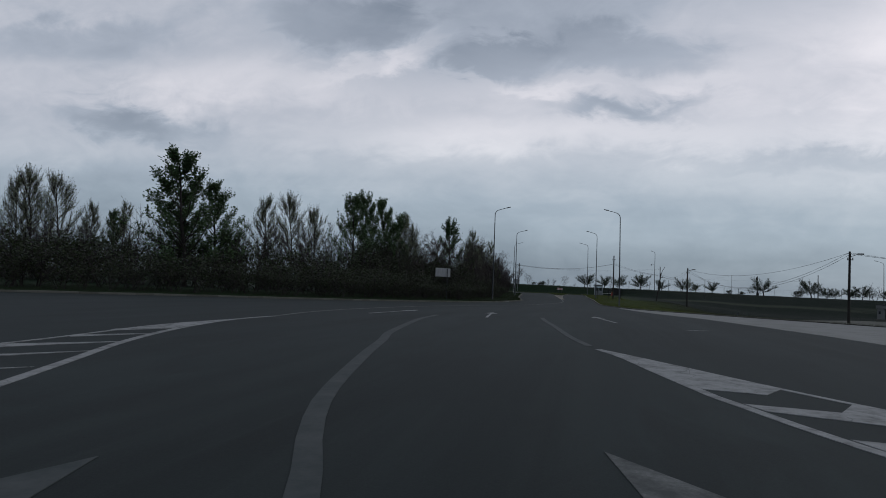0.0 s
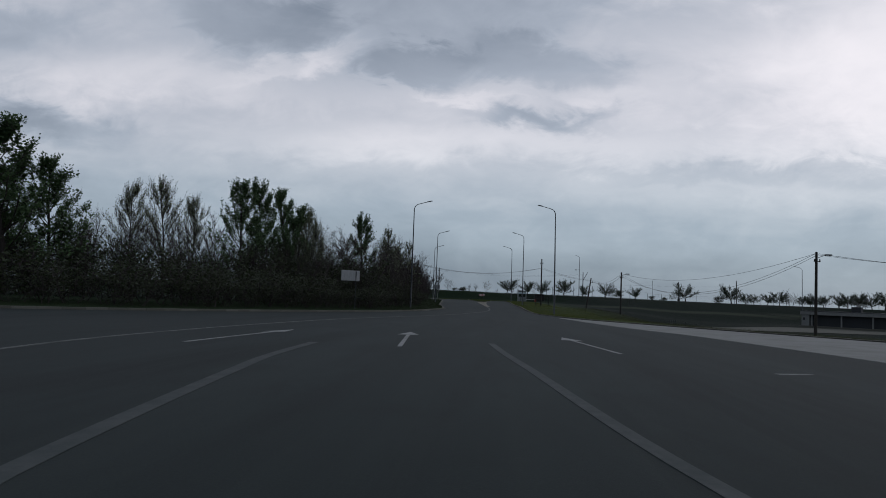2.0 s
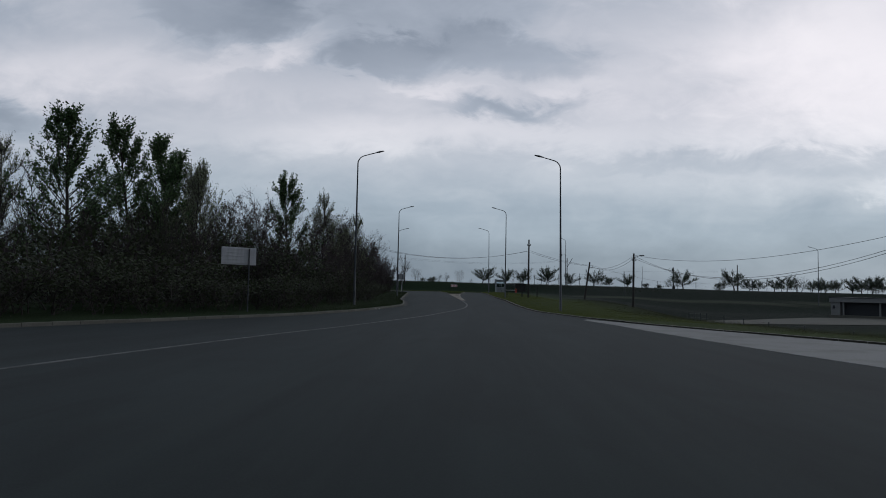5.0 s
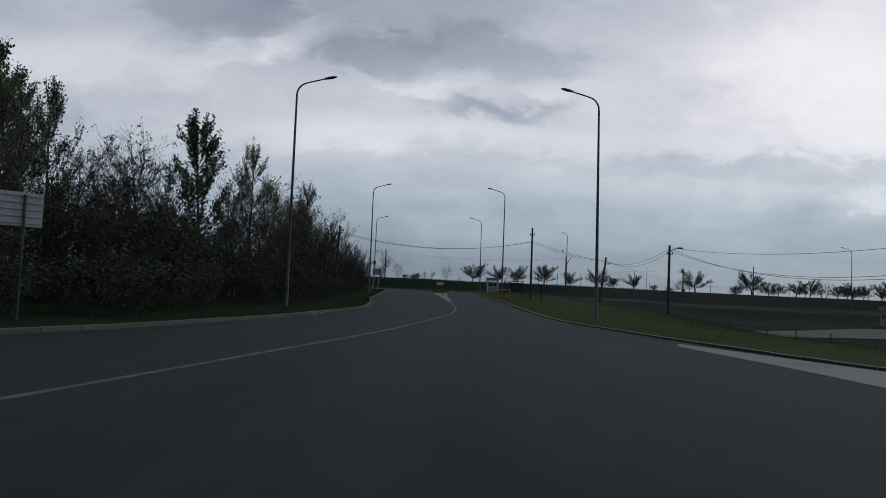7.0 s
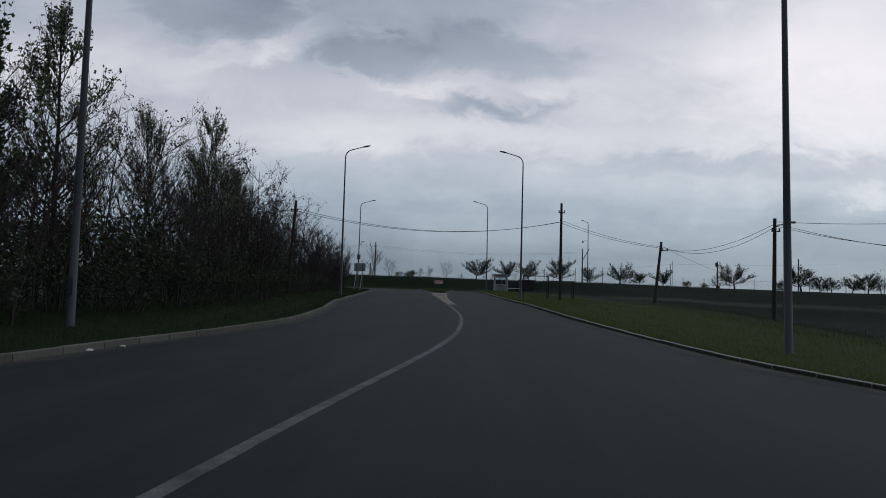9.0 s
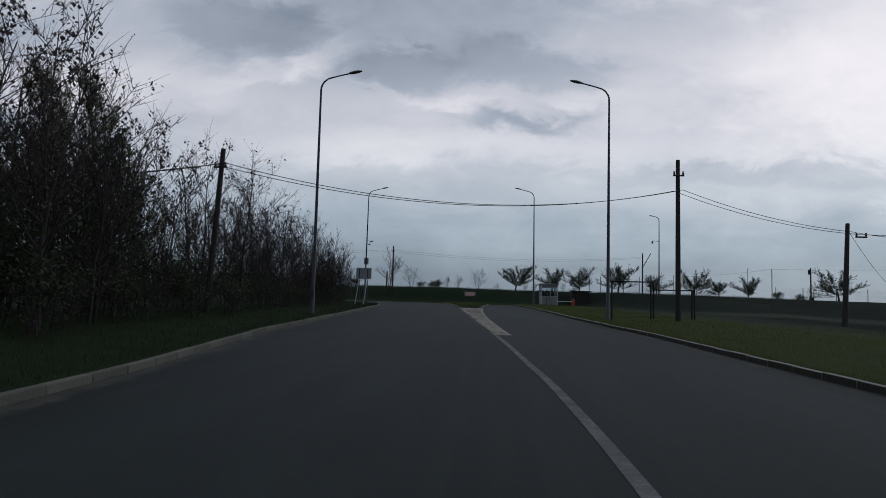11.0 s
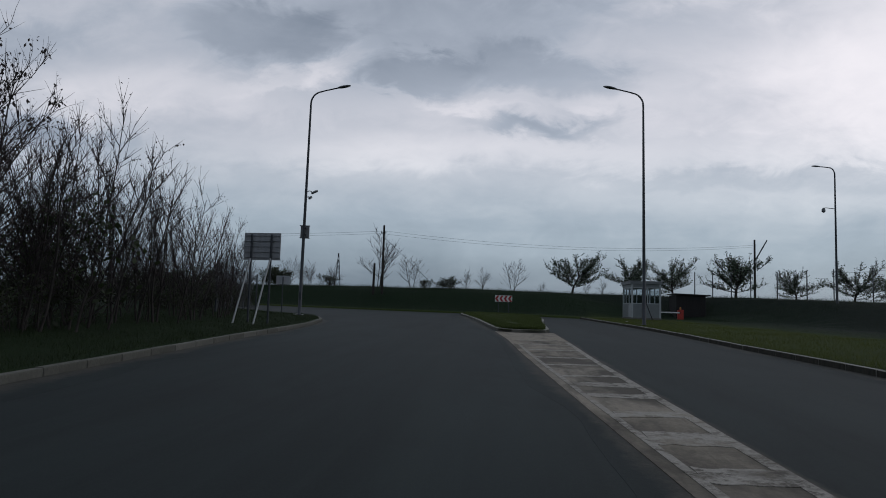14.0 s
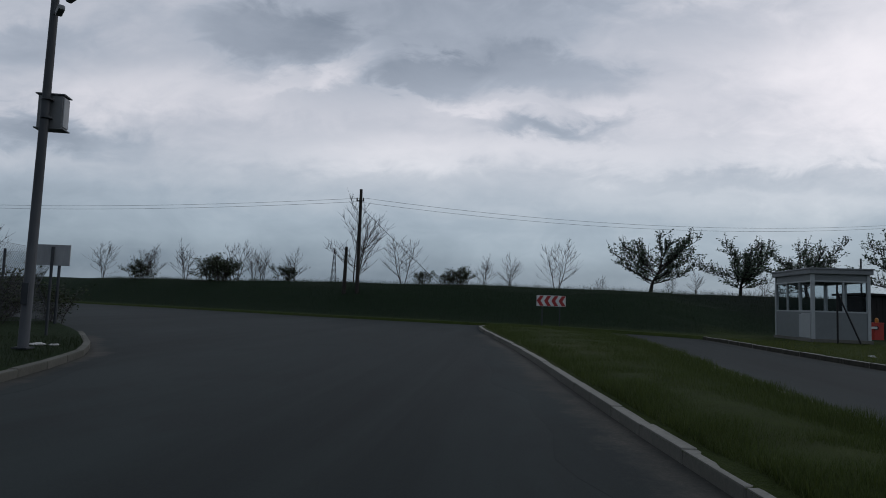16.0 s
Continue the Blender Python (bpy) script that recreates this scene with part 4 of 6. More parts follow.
def plant_all():
    rng = random.Random(5)
    G = "roadside trees"
    # tall trees that stand out of the thicket
    for kind, x, y, top, v, w in (("poplar", -32.9, 48.4, 13.9, 0, 1.25), ("poplar", -31.4, 50.6, 11.6, 1, 1.0), ("poplar", -34.6, 49.5, 11.8, 2, 0.9), ("birch", -33.2, 63.6, 12.4, 0, 1.0), ("birch", -29.6, 63.2, 12.5, 1, 1.0), ("birch", -27.6, 64.0, 11.3, 2, 0.9),
                                  ("poplar", -22.4, 62.7, 12.2, 1, 0.95), ("poplar", -23.6, 71.8, 13.7, 2, 0.85), ("poplar", -21.9, 73.7, 13.4, 0, 0.8), ("poplar", -19.9, 67.5, 10.8, 2, 0.9), ("sapling", -19.0, 70.5, 10.6, 0, 0.9),
                                  ("poplar", -15.4, 80.8, 11.6, 2, 0.85), ("sapling", -12.6, 80.5, 10.4, 1, 0.95), ("sapling", -11.4, 88.8, 9.3, 0, 0.85), ("locust", -17.3, 79.7, 9.1, 1, 0.85), ("locust", -19.5, 80.5, 9.8, 0, 0.85), ("locust", -21.4, 83, 10.4, 2, 0.85), ("locust", -24, 84, 10.6, 3, 0.9),
                                  ("locust", -16.2, 74.5, 8.6, 2, 0.7), ("locust", -18.2, 75.5, 8.8, 3, 0.7), ("birch", -17.2, 66.5, 9.6, 1, 0.6),
                                  ("birch", -50.6, 50, 13.0, 1, 1.0), ("birch", -46.8, 50, 12.4, 2, 1.0), ("sapling", -40.8, 50, 9.8, 1, 1.0), ("birch", -53.5, 51, 12.6, 0, 0.9), ("birch", -44.6, 50.5, 9.6, 0, 0.8), ("birch", -57, 48, 14.0, 0, 1.1), ("birch", -66, 44, 13, 2, 1.1),
                                  ("birch", -13.2, 93.0, 8.6, 2, 0.75), ("birch", -13.5, 88.9, 9.7, 2, 0.7), ("poplar", -42.3, 51, 8.8, 1, 0.8), ("sapling", -19.6, 73.6, 11.4, 2, 0.9), ("birch", -14.4, 99.5, 8.8, 1, 0.75), ("birch", -14.8, 103.0, 9.8, 0, 0.75),
                                  ("locust", -13.4, 101.0, 9.6, 0, 0.8), ("locust", -14.6, 104.6, 10.0, 3, 0.85), ("locust", -15.2, 99.4, 10.4, 2, 0.85), ("locust", -14.2, 109.6, 9.2, 1, 0.8), ("locust", -14.0, 113.4, 8.3, 2, 0.8), ("locust", -14.2, 117.6, 9.0, 3, 0.85), ("locust", -13.6, 121.0, 8.6, 0, 0.9), ("locust", -13.8, 126.5, 7.7, 1, 0.75)):
        z = z_land(x, y)
        plant(kind, x, y, top - z, v, wide=w * 1.2, group=G)
    # the thicket belt behind the kerb
    n = 0
    y = 41.0
    while y < 140.5:
        l = x_wood(min(y, 140))
        for row in range(1 if 104 < y < 119 else 2 if 64 < y < 104 else 3):
            d = 4.2 + row * 2.7 + rng.uniform(-0.9, 0.9) + (2.0 if y < 66 else 0)
            x, yy = l - d, y + rng.uniform(-1.2, 1.2)
            if row == 0 and 101 < yy < 108:
                x -= 4.5
            h = float(np.interp(yy, [40, 60, 75, 95, 108, 118, 128, 133, 142], [5.6, 6.0, 6.6, 7.0, 7.0, 6.8, 6.4, 5.1, 4.3])) * rng.uniform(0.8, 1.12) * (0.85 if row == 0 else 1)
            kind = "locust" if (88 < yy < 124 and n % 3 == 0) or (66 < yy < 88 and n % 2 == 0) else "thicket"
            plant(kind, x, yy, h * (1.22 if kind == "locust" else 1), n % 4, wide=rng.uniform(0.8, 1.05), group="thicket trees")
            n += 1
        y += 3.3
    y, n = 38.0, 0
    while y < 141:
        for row in range(3):
            x = x_wood(min(y, 140.5)) - 3.4 - row * 1.9 + rng.uniform(-0.5, 0.5) - (2.0 if y < 66 else 0)
            plant("scrub", x, y + rng.uniform(-0.6, 0.6), float(np.interp(y, [40, 62, 76, 84, 95, 110, 138], [4.6, 4.6, 3.6, 2.9, 2.6, 2.3, 1.9])) * rng.uniform(0.7, 1.15) * (0.6 if row == 0 else 1), n % 3, wide=rng.uniform(0.95, 1.3), group="undergrowth")
            n += 1
        if y < 68:
            plant("scrub", x_wood(y) - 5.0 + rng.uniform(-0.4, 0.4), y + rng.uniform(-0.5, 0.5), rng.uniform(1.4, 2.0), n % 3, wide=1.7, group="undergrowth")
        y += 1.6
    low = []
    # low scrub that fills the ground between the kerb of the junction and the wood
    for k in range(46):
        y = 17 + 1.12 * k
        for row in range(2):
            x = x_left(y) - 2.5 - 2.4 * row + rng.uniform(-0.7, 0.7)
            if x > x_wood(y) - 3:
                low.append((x, y + rng.uniform(-0.5, 0.5), rng.uniform(1.6, 2.2) if row == 0 else rng.uniform(2.2, 3.0), 1.5))
    for k in range(14):
        plant("thicket", -40 - 4 * k + rng.uniform(-1, 1), 44 - k * 1.2 + rng.uniform(-1, 2), 6.5 * rng.uniform(0.8, 1.1), k % 4, group="thicket trees")
        low += [(-38 - 4 * k, 42.5 - k * 1.2, 4.3, 1.8), (-36 - 4 * k, 43.5 - k * 1.2, 4.0, 1.8)]
    tangle("undergrowth", "dark tangled undergrowth between the junction kerb and the wood", low)
    # the end of the belt
    for k, (x, y, h) in enumerate(((-13.6, 129.5, 5.6), (-13.5, 132.5, 4.9), (-13.7, 135.2, 4.6), (-14.0, 137.6, 3.9))):
        plant("thicket", x, y, h, k % 4, wide=0.95, group="thicket trees")
    for k, (x, y, h) in enumerate(((-13.6, 105.2, 5.0), (-14.6, 107.4, 5.4), (-13.8, 109.2, 5.0), (-15.6, 104.4, 6.0), (-16.2, 107.6, 6.0), (-14.3, 125.6, 5.0), (-13.8, 127.6, 4.8), (-14.5, 129.4, 5.0), (-13.9, 131.2, 4.4))):
        plant("thicket", x, y, h, (k + 1) % 4, wide=1.0, group="thicket trees")
        if k % 3 == 0:
            plant("scrub", x + 0.6, y + 0.8, 2.6 + 0.1 * k, k % 3, wide=1.1, group="undergrowth")
    # a middle storey behind them
    for k, (x, y, h) in enumerate(((-26, 61, 7.6), (-30.5, 60.5, 8.2), (-35.5, 59, 8.0), (-39, 57, 7.4), (-37, 53, 7.0), (-43, 54, 7.8), (-48, 55, 8.4), (-25.5, 66, 8.4), (-28, 57.5, 6.8), (-33, 56.5, 7.2), (-21.5, 67, 7.2), (-54, 54, 8.2))):
        plant("thicket", x, y, h, k % 4, wide=1.05, group="thicket trees")
    # dense tall green shrubs between the poplars
    for k, (x, y, h) in enumerate(((-16.6, 63.2, 4.8), (-18.6, 64.8, 5.8), (-20.6, 63.6, 6.0), (-22.8, 65.2, 5.6), (-17.4, 67.4, 6.2), (-19.8, 69, 6.6), (-22.0, 70.5, 6.4), (-16.8, 70.2, 5.4), (-24.4, 68.5, 5.8), (-18.4, 72.4, 6.0), (-14.8, 67.0, 4.6), (-15.2, 72.8, 4.8), (-15.8, 76.2, 5.0), (-17.8, 77.5, 5.4), (-14.2, 79.0, 4.2), (-16.5, 82.5, 4.8), (-12.6, 98.6, 5.2), (-13.4, 100.6, 5.6), (-13.0, 95.5, 4.4), (-13.3, 102.9, 5.8), (-14.8, 102.0, 6.2), (-15.2, 99.5, 6.2), (-13.4, 113.4, 3.0), (-13.8, 128.0, 3.2))):
        plant("shrub", x, y, h, k % 3, wide=0.95, group="tall green shrubs")
    # fruit trees along the bank
    G = "fruit trees on the bank"
    for k, (x, h) in enumerate(((2.3, 4.3), (7.5, 3.9), (11.5, 4.2), (16.6, 4.9), (22.0, 3.4), (27.1, 4.3), (30.3, 2.8), (34.4, 3.5), (46.8, 4.9), (57.5, 5.0), (61.1, 3.0), (63.3, 3.0), (66.1, 3.4), (69.1, 4.0), (72.2, 4.4), (74.3, 3.0), (76.5, 3.0), (77.8, 3.6), (79.3, 3.3), (83.2, 3.8), (85.5, 4.1), (87.2, 4.4), (88.6, 4.0), (91.2, 4.1), (93.6, 5.6), (97, 4.8), (101, 4.5), (105, 4.2), (110, 4.6))):
        kind = "bare" if x in (72.2, 88.6) else "orchard"
        plant(kind, x, 175.2 + (k % 3) * 0.6, h * (0.96 if k < 8 else 1.0), k % 3, group=G, wide=1.4)
    G = "bare trees on the bank"
    for k, (x, h) in enumerate(((-16.3, 5.6), (-12.6, 3.0), (-7.4, 1.9), (-5.9, 2.1), (-3.05, 2.8), (-24.8, 2.6), (-21.6, 2.4), (-28.2, 3.1), (-33.4, 3.2), (-37.8, 3.0), (-39.6, 2.8), (-0.3, 1.1), (5.0, 1.4), (9.0, 1.4), (3.8, 1.1), (-26.2, 2.5), (-45, 3.4))):
        plant("bare", x, max(176.0, float(np.interp(x, BANK_X, BANK_Y)) + 6.2) + (k % 4) * 0.4, h * 1.1, k % 3, group=G)
    G = "low bushes on the bank"
    for k, (x, h) in enumerate(((-8.9, 1.3), (-11.3, 0.9), (-30.4, 2.4), (-29.0, 2.2), (-39.5, 2.0), (-22.2, 1.3), (-9.6, 0.9), (38.5, 1.2), (41.5, 1.1), (54.6, 1.9))):
        plant("bush", x, max(176.0, float(np.interp(x, BANK_X, BANK_Y)) + 6.4), h, k % 2, group=G, wide=1.2)


plant_all()

# ---------------------------------------------------------------- street lamps


def lamp_meshes():
    pts = [(0, 0, 0), (0, 0, 3), (0, 0, 6.5), (0, 0, 10.3)]
    rad = [0.088, 0.076, 0.062, 0.047]
    for k in range(1, 7):
        a = radians(k * 13.2)
        pts.append((0.62 * (1 - math.cos(a)), 0, 10.3 + 0.62 * math.sin(a)))
        rad.append(0.045 - 0.0016 * k)
    for k in range(1, 4):
        pts.append((0.5 + k * 0.28, 0, 10.92 + k * 0.075))
        rad.append(0.033)
    pole = tube(pts, rad, 10)
    bm = bmesh.new()
    bmesh.ops.create_uvsphere(bm, u_segments=14, v_segments=8, radius=1)
    bmesh.ops.scale(bm, vec=(0.36, 0.155, 0.075), verts=bm.verts)
    for q in bm.verts:
        if q.co.z < 0:
            q.co.z *= 0.55
        q.co.y *= 1 - 0.35 * (q.co.x < 0) * min(1, -q.co.x / 0.36)
    bmesh.ops.rotate(bm, cent=(0, 0, 0), matrix=Matrix.Rotation(radians(-13), 3, "Y"), verts=bm.verts)
    bmesh.ops.translate(bm, vec=(1.58, 0, 11.20), verts=bm.verts)
    head = bpy.data.meshes.new("lamp_head")
    bm.to_mesh(head)
    bm.free()
    head.materials.append(LAMPHEAD)
    base = box_bm(0.25, 0.25, 0.03, (0, 0, 0.015), 0.006)
    door = box_bm(0.11, 0.02, 0.36, (0, -0.092, 0.9), 0.005)
    return mesh_data("pole", *pole, STEEL, True), head, base, door


def street_lamp(x, y, z, turn, tall, lean=0.0, first=[None]):
    m = pose(x, y, z, 0, lean, 0) @ pose(0, 0, 0, 0, 0, turn) @ Matrix.Diagonal((1, 1, tall, 1))
    if first[0] is None:
        p, h, b, d = lamp_meshes()
        t = thing("street_lamp", "tall grey steel street lamp with a curved arm", "street lamp", "street lamps", m)
        part("pole", p, STEEL, t), part("lamp_head", h, LAMPHEAD, t), part("base_plate", b, STEEL, t), part("service_door", d, STEEL, t)
        first[0] = t
        return t
    return copy_thing(first[0], m)


for x, y, z, turn, tall, lean in ((-9.07, 75.7, 1.03, 4, 1.008, 0), (5.88, 76.35, 0.9, 184, 1.004, -0.6), (-9.93, 112.4, 1.75, 6, 1.02, 0), (3.97, 114.4, 1.7, 178, 1.036, 0), (-13.73, 146.25, 1.82, 8, 1.01, 0.5), (2.84, 147.4, 1.95, 176, 1.036, -0.5), (18.75, 162.1, 1.75, 112, 0.985, 0), (66.7, 158.0, 0.9, 180, 1.0, 0)):
    street_lamp(x, y, min(z, z_land(x, y) + 0.02), turn, tall, lean)

# ---------------------------------------------------------------- wooden poles and cables


def utility_pole(x, y, top, lean=(0, 0), arms=1, label="dark weathered wooden utility pole with insulators", lamp=False):
    z = z_land(x, y) - 0.05
    h = top - z
    t = thing("utility_pole", label, "utility pole", "utility poles", pose(x, y, z))
    part("pole", tube([(0, 0, 0), (lean[0] * 0.5, lean[1] * 0.5, h * 0.5), (lean[0], lean[1], h)], [0.125, 0.108, 0.09], 10), WOOD, t)
    for k in range(arms):
        zz = h - 0.75 - 0.35 * k
        bx = lean[0] * zz / h
        part("crossarm", box_bm(0.5, 0.06, 0.07, (bx, -0.13, zz), 0.01), WOOD, t)
        for s in (-0.2, 0.2):
            part("insulator", tube([(bx + s, -0.13, zz + 0.03), (bx + s, -0.13, zz + 0.09), (bx + s, -0.13, zz + 0.15), (bx + s, -0.13, zz + 0.19)], [0.025, 0.05, 0.035, 0.05], 8), PORCELAIN, t)
    if lamp:
        part("arm", tube([(lean[0], 0, h - 0.5), (lean[0] + 0.5, -0.1, h - 0.28), (lean[0] + 0.62, -0.15, h - 0.24)], [0.025] * 3, 6), STEEL, t)
        part("lamp_head", box_bm(0.5, 0.2, 0.12, (lean[0] + 0.82, -0.17, h - 0.22), 0.04), LAMPHEAD, t)
    return t


utility_pole(6.85, 112.9, 8.8)
utility_pole(-12.62, 106.95, 7.75, (0.35, 0))
utility_pole(16.96, 100.1, 6.55, (0.05, 0), 1, "dark wooden utility pole carrying a small street light", True)
utility_pole(13.9, 112.4, 6.05, (0.85, 1.2), 1, "short leaning wooden utility pole")
utility_pole(24.68, 60.8, 6.95, (0.1, 0), 1, "dark wooden utility pole carrying a small street light", True)
utility_pole(-15.2, 175.9, 9.5)
utility_pole(-16.1, 176.2, 5.9, (0.05, 0), 0, "short dark stub pole beside a taller one")
far_pole = utility_pole(22.9, 188.0, 10.1, (0, 0), 0, "dark wooden pole with a slanting steel bracket")
part("bracket", tube([(0.08, -0.1, 4.9), (1.25, -0.1, 7.0)], [0.07, 0.06], 6), STEEL, far_pole)
stub = utility_pole(47.6, 185.8, 8.2, (0, 0), 1, "stubby dark pole with a small box and foot cabinet")
part("bracket_box", box_bm(0.34, 0.3, 0.75, (-0.22, -0.1, 4.75), 0.05), BLACK, stub)
part("foot_cabinet", box_bm(0.6, 0.4, 0.85, (0.0, -0.2, 0.5), 0.04), BLACK, stub)
utility_pole(62.15, 185.0, 9.0, (0, 0), 0, "thin dark wooden pole behind the fruit trees")


def cable(name, a, b, sag, label, r=0.014):
    a, b = Vector(a), Vector(b)
    pts = [a.lerp(b, k / 28) - Vector((0, 0, sag * 4 * (k / 28) * (1 - k / 28))) for k in range(29)]
    ob = new(name, mesh_data(name, *tube(pts, [r] * 29, 5), CABLE, True))
    return tagged(ob, label, "cable", "overhead cables")


LBL = "black overhead cable sagging between wooden poles"
for o, dz in ((-0.2, 0.0), (0.2, 0.06)):
    cable("cable", (-12.3 + o, 106.8, 7.1 + dz), (6.85 + o, 112.8, 7.33 + dz), 1.11 + 0.02 * (o > 0), LBL, 0.015)
    cable("cable", (6.85 + o, 112.8, 7.33 + dz), (14.6 + o, 113.4, 5.6 + dz), 0.28, LBL)
    cable("cable", (14.6 + o, 113.4, 5.6 + dz), (17.0 + o, 100.0, 6.15 + dz), 0.75 + 0.25 * (o > 0), LBL)
    cable("cable", (17.0 + o, 100.0, 6.15 + dz), (24.75 + o, 60.7, 6.75 + dz), 2.75 + 0.2 * (o > 0), LBL)
    cable("cable", (24.75 + o, 60.7, 6.75 + dz), (46 + o, 30, 6.6 + dz), 1.6 + 0.15 * (o > 0), LBL)
    cable("cable", (-12.3 + o, 106.8, 7.1 + dz), (-34 + o, 101, 7.2 + dz), 1.2, LBL, 0.02)
    cable("cable", (-15.2 + o, 175.8, 8.7 + dz * 4), (-70 + o, 186, 10.0 + dz * 4), 0.8, LBL, 0.009)
    cable("cable", (-15.2 + o, 175.8, 8.7 + dz * 4), (22.9 + o, 188, 9.3 + dz * 4), 0.9, LBL, 0.009)
cable("cable", (17.0, 100.0, 6.35), (24.75, 60.7, 6.85), 1.45, LBL)
cable("cable", (14.7, 113.5, 5.75), (62.15, 185.0, 6.2), 2.0, "thin dark overhead cable running out across the field", 0.012)
cable("guy_wire", (-15.2, 175.8, 8.4), (-10.2, 177.0, z_land(-10.2, 177.0)), 0.0, "thin stay wire from the pole to the ground")

# ---------------------------------------------------------------- signs


def sign_board(x, y, z_top, w, h, turn, braced, label):
    zg = z_land(x, y)
    t = thing("road_sign", label, "road sign", "", pose(x, y, zg, 0, 0, turn))
    H = z_top - zg
    part("panel", box_bm(w, 0.03, h, (0, 0.05, H - h / 2), 0.008), SIGNBACK, t)
    for k in range(5):
        part("rib", box_bm(w * 0.97, 0.025, 0.022, (0, 0.02, H - h * (0.1 + 0.2 * k)), 0.004), SIGNBACK, t)
    for s in ((-0.27, 0.27) if braced else (0.27,)):
        part("post", tube([(s * w, -0.03, -0.3), (s * w, -0.03, H - 0.06)], [0.035, 0.035], 8), STEEL, t)
        if braced:
            part("brace", tube([(s * w - 0.05, -1.05, -0.1), (s * w, -0.06, H - h * 0.95)], [0.028, 0.028], 8), GALV, t, "pale steel brace")
    return t


sign_board(-12.05, 136.4, 4.52, 1.30, 0.92, -4, True, "grey back of a large ribbed road sign on braced posts")
sg = sign_board(-11.9, 59.6, 4.24, 1.9, 0.84, 52, False, "grey back of a road sign board on a thin post")


def chevron_sign(x, y, z_top, w, h):
    zg = z_land(x, y)
    t = thing("chevron_sign", "red and white chevron board at the end of the traffic island", "road sign", "", pose(x, y, zg))
    H = z_top - zg
    part("board", box_bm(w, 0.03, h, (0, 0, H - h / 2), 0.006), WHITE, t)
    n = 4
    s = w / n
    for k in range(n):
        x0 = -w / 2 + k * s + 0.01
        zc = H - h / 2
        v = [(x0, -0.019, zc), (x0 + s * 0.45, -0.019, zc + h * 0.47), (x0 + s * 0.97, -0.019, zc + h * 0.47), (x0 + s * 0.52, -0.019, zc), (x0 + s * 0.97, -0.019, zc - h * 0.47), (x0 + s * 0.45, -0.019, zc - h * 0.47)]
        part("chevron", (v, [(0, 3, 2, 1), (0, 5, 4, 3)]), RED, t, "red chevron")
    for sx in (-w * 0.3, w * 0.3):
        part("post", tube([(sx, 0.045, -0.2), (sx, 0.045, H - 0.05)], [0.03, 0.03], 8), STEEL, t)


chevron_sign(-3.85, 167.0, 3.08, 1.34, 0.50)

# ---------------------------------------------------------------- lamp post fittings


def pole_fittings():
    x, y = -13.68, 146.25
    c = thing("control_cabinet", "grey metal cabinet strapped to the street lamp post", "cabinet", "", pose(x + 0.02, y, 5.27, 0, 0, 15))
    part("body", box_bm(0.40, 0.26, 0.58, (0.0, 0.235, 0.36), 0.012), BOXGREY, c)
    part("door", box_bm(0.02, 0.22, 0.52, (0.212, 0.235, 0.36), 0.006), LIGHTGREY, c)
    part("rain_lid", box_bm(0.48, 0.32, 0.022, (0.0, 0.235, 0.662), 0.006), BOXGREY, c)
    part("base_tray", box_bm(0.48, 0.30, 0.022, (0.0, 0.235, 0.06), 0.006), BOXGREY, c)
    part("strap", tube([(0, 0, 0.2), (0, 0, 0.23)], [0.10, 0.10], 12), STEEL, c)
    part("strap", tube([(0, 0, 0.52), (0, 0, 0.55)], [0.10, 0.10], 12), STEEL, c)
    for k, (dz, turn, name) in enumerate(((0.30, 72, "cctv_camera"), (0.0, 50, "cctv_camera"))):
        t = thing(name, "grey security camera on a short arm on the lamp post", "camera", "security cameras", pose(x, y, 7.30 + dz, 0, 0, turn))
        part("arm", tube([(0, -0.06, 0), (0.0, -0.2, 0.03), (0, -0.32, 0.0)], [0.02, 0.02, 0.02], 6), STEEL, t)
        part("housing", box_bm(0.11, 0.36 if k == 0 else 0.22, 0.10, (0, -0.50 if k == 0 else -0.40, -0.04), 0.03, Euler((radians(-18), 0, 0)).to_matrix()), BOXGREY, t)


def lamp_camera(x, y, z):
    t = thing("dome_camera", "small dark dome camera on a short arm on the lamp post", "camera", "security cameras", pose(x, y, z))
    part("arm", tube([(-0.05, 0, 0), (-0.55, 0, 0.06), (-0.78, 0, 0.05)], [0.025, 0.022, 0.022], 6), STEEL, t)
    part("dome", tube([(-0.78, 0, 0.06), (-0.78, 0, -0.06), (-0.78, 0, -0.2), (-0.78, 0, -0.28)], [0.05, 0.12, 0.12, 0.04], 10), BOXGREY, t)


pole_fittings()
lamp_camera(18.75, 162.1, 9.6)

# ---------------------------------------------------------------- guard kiosk, barrier, dark shed


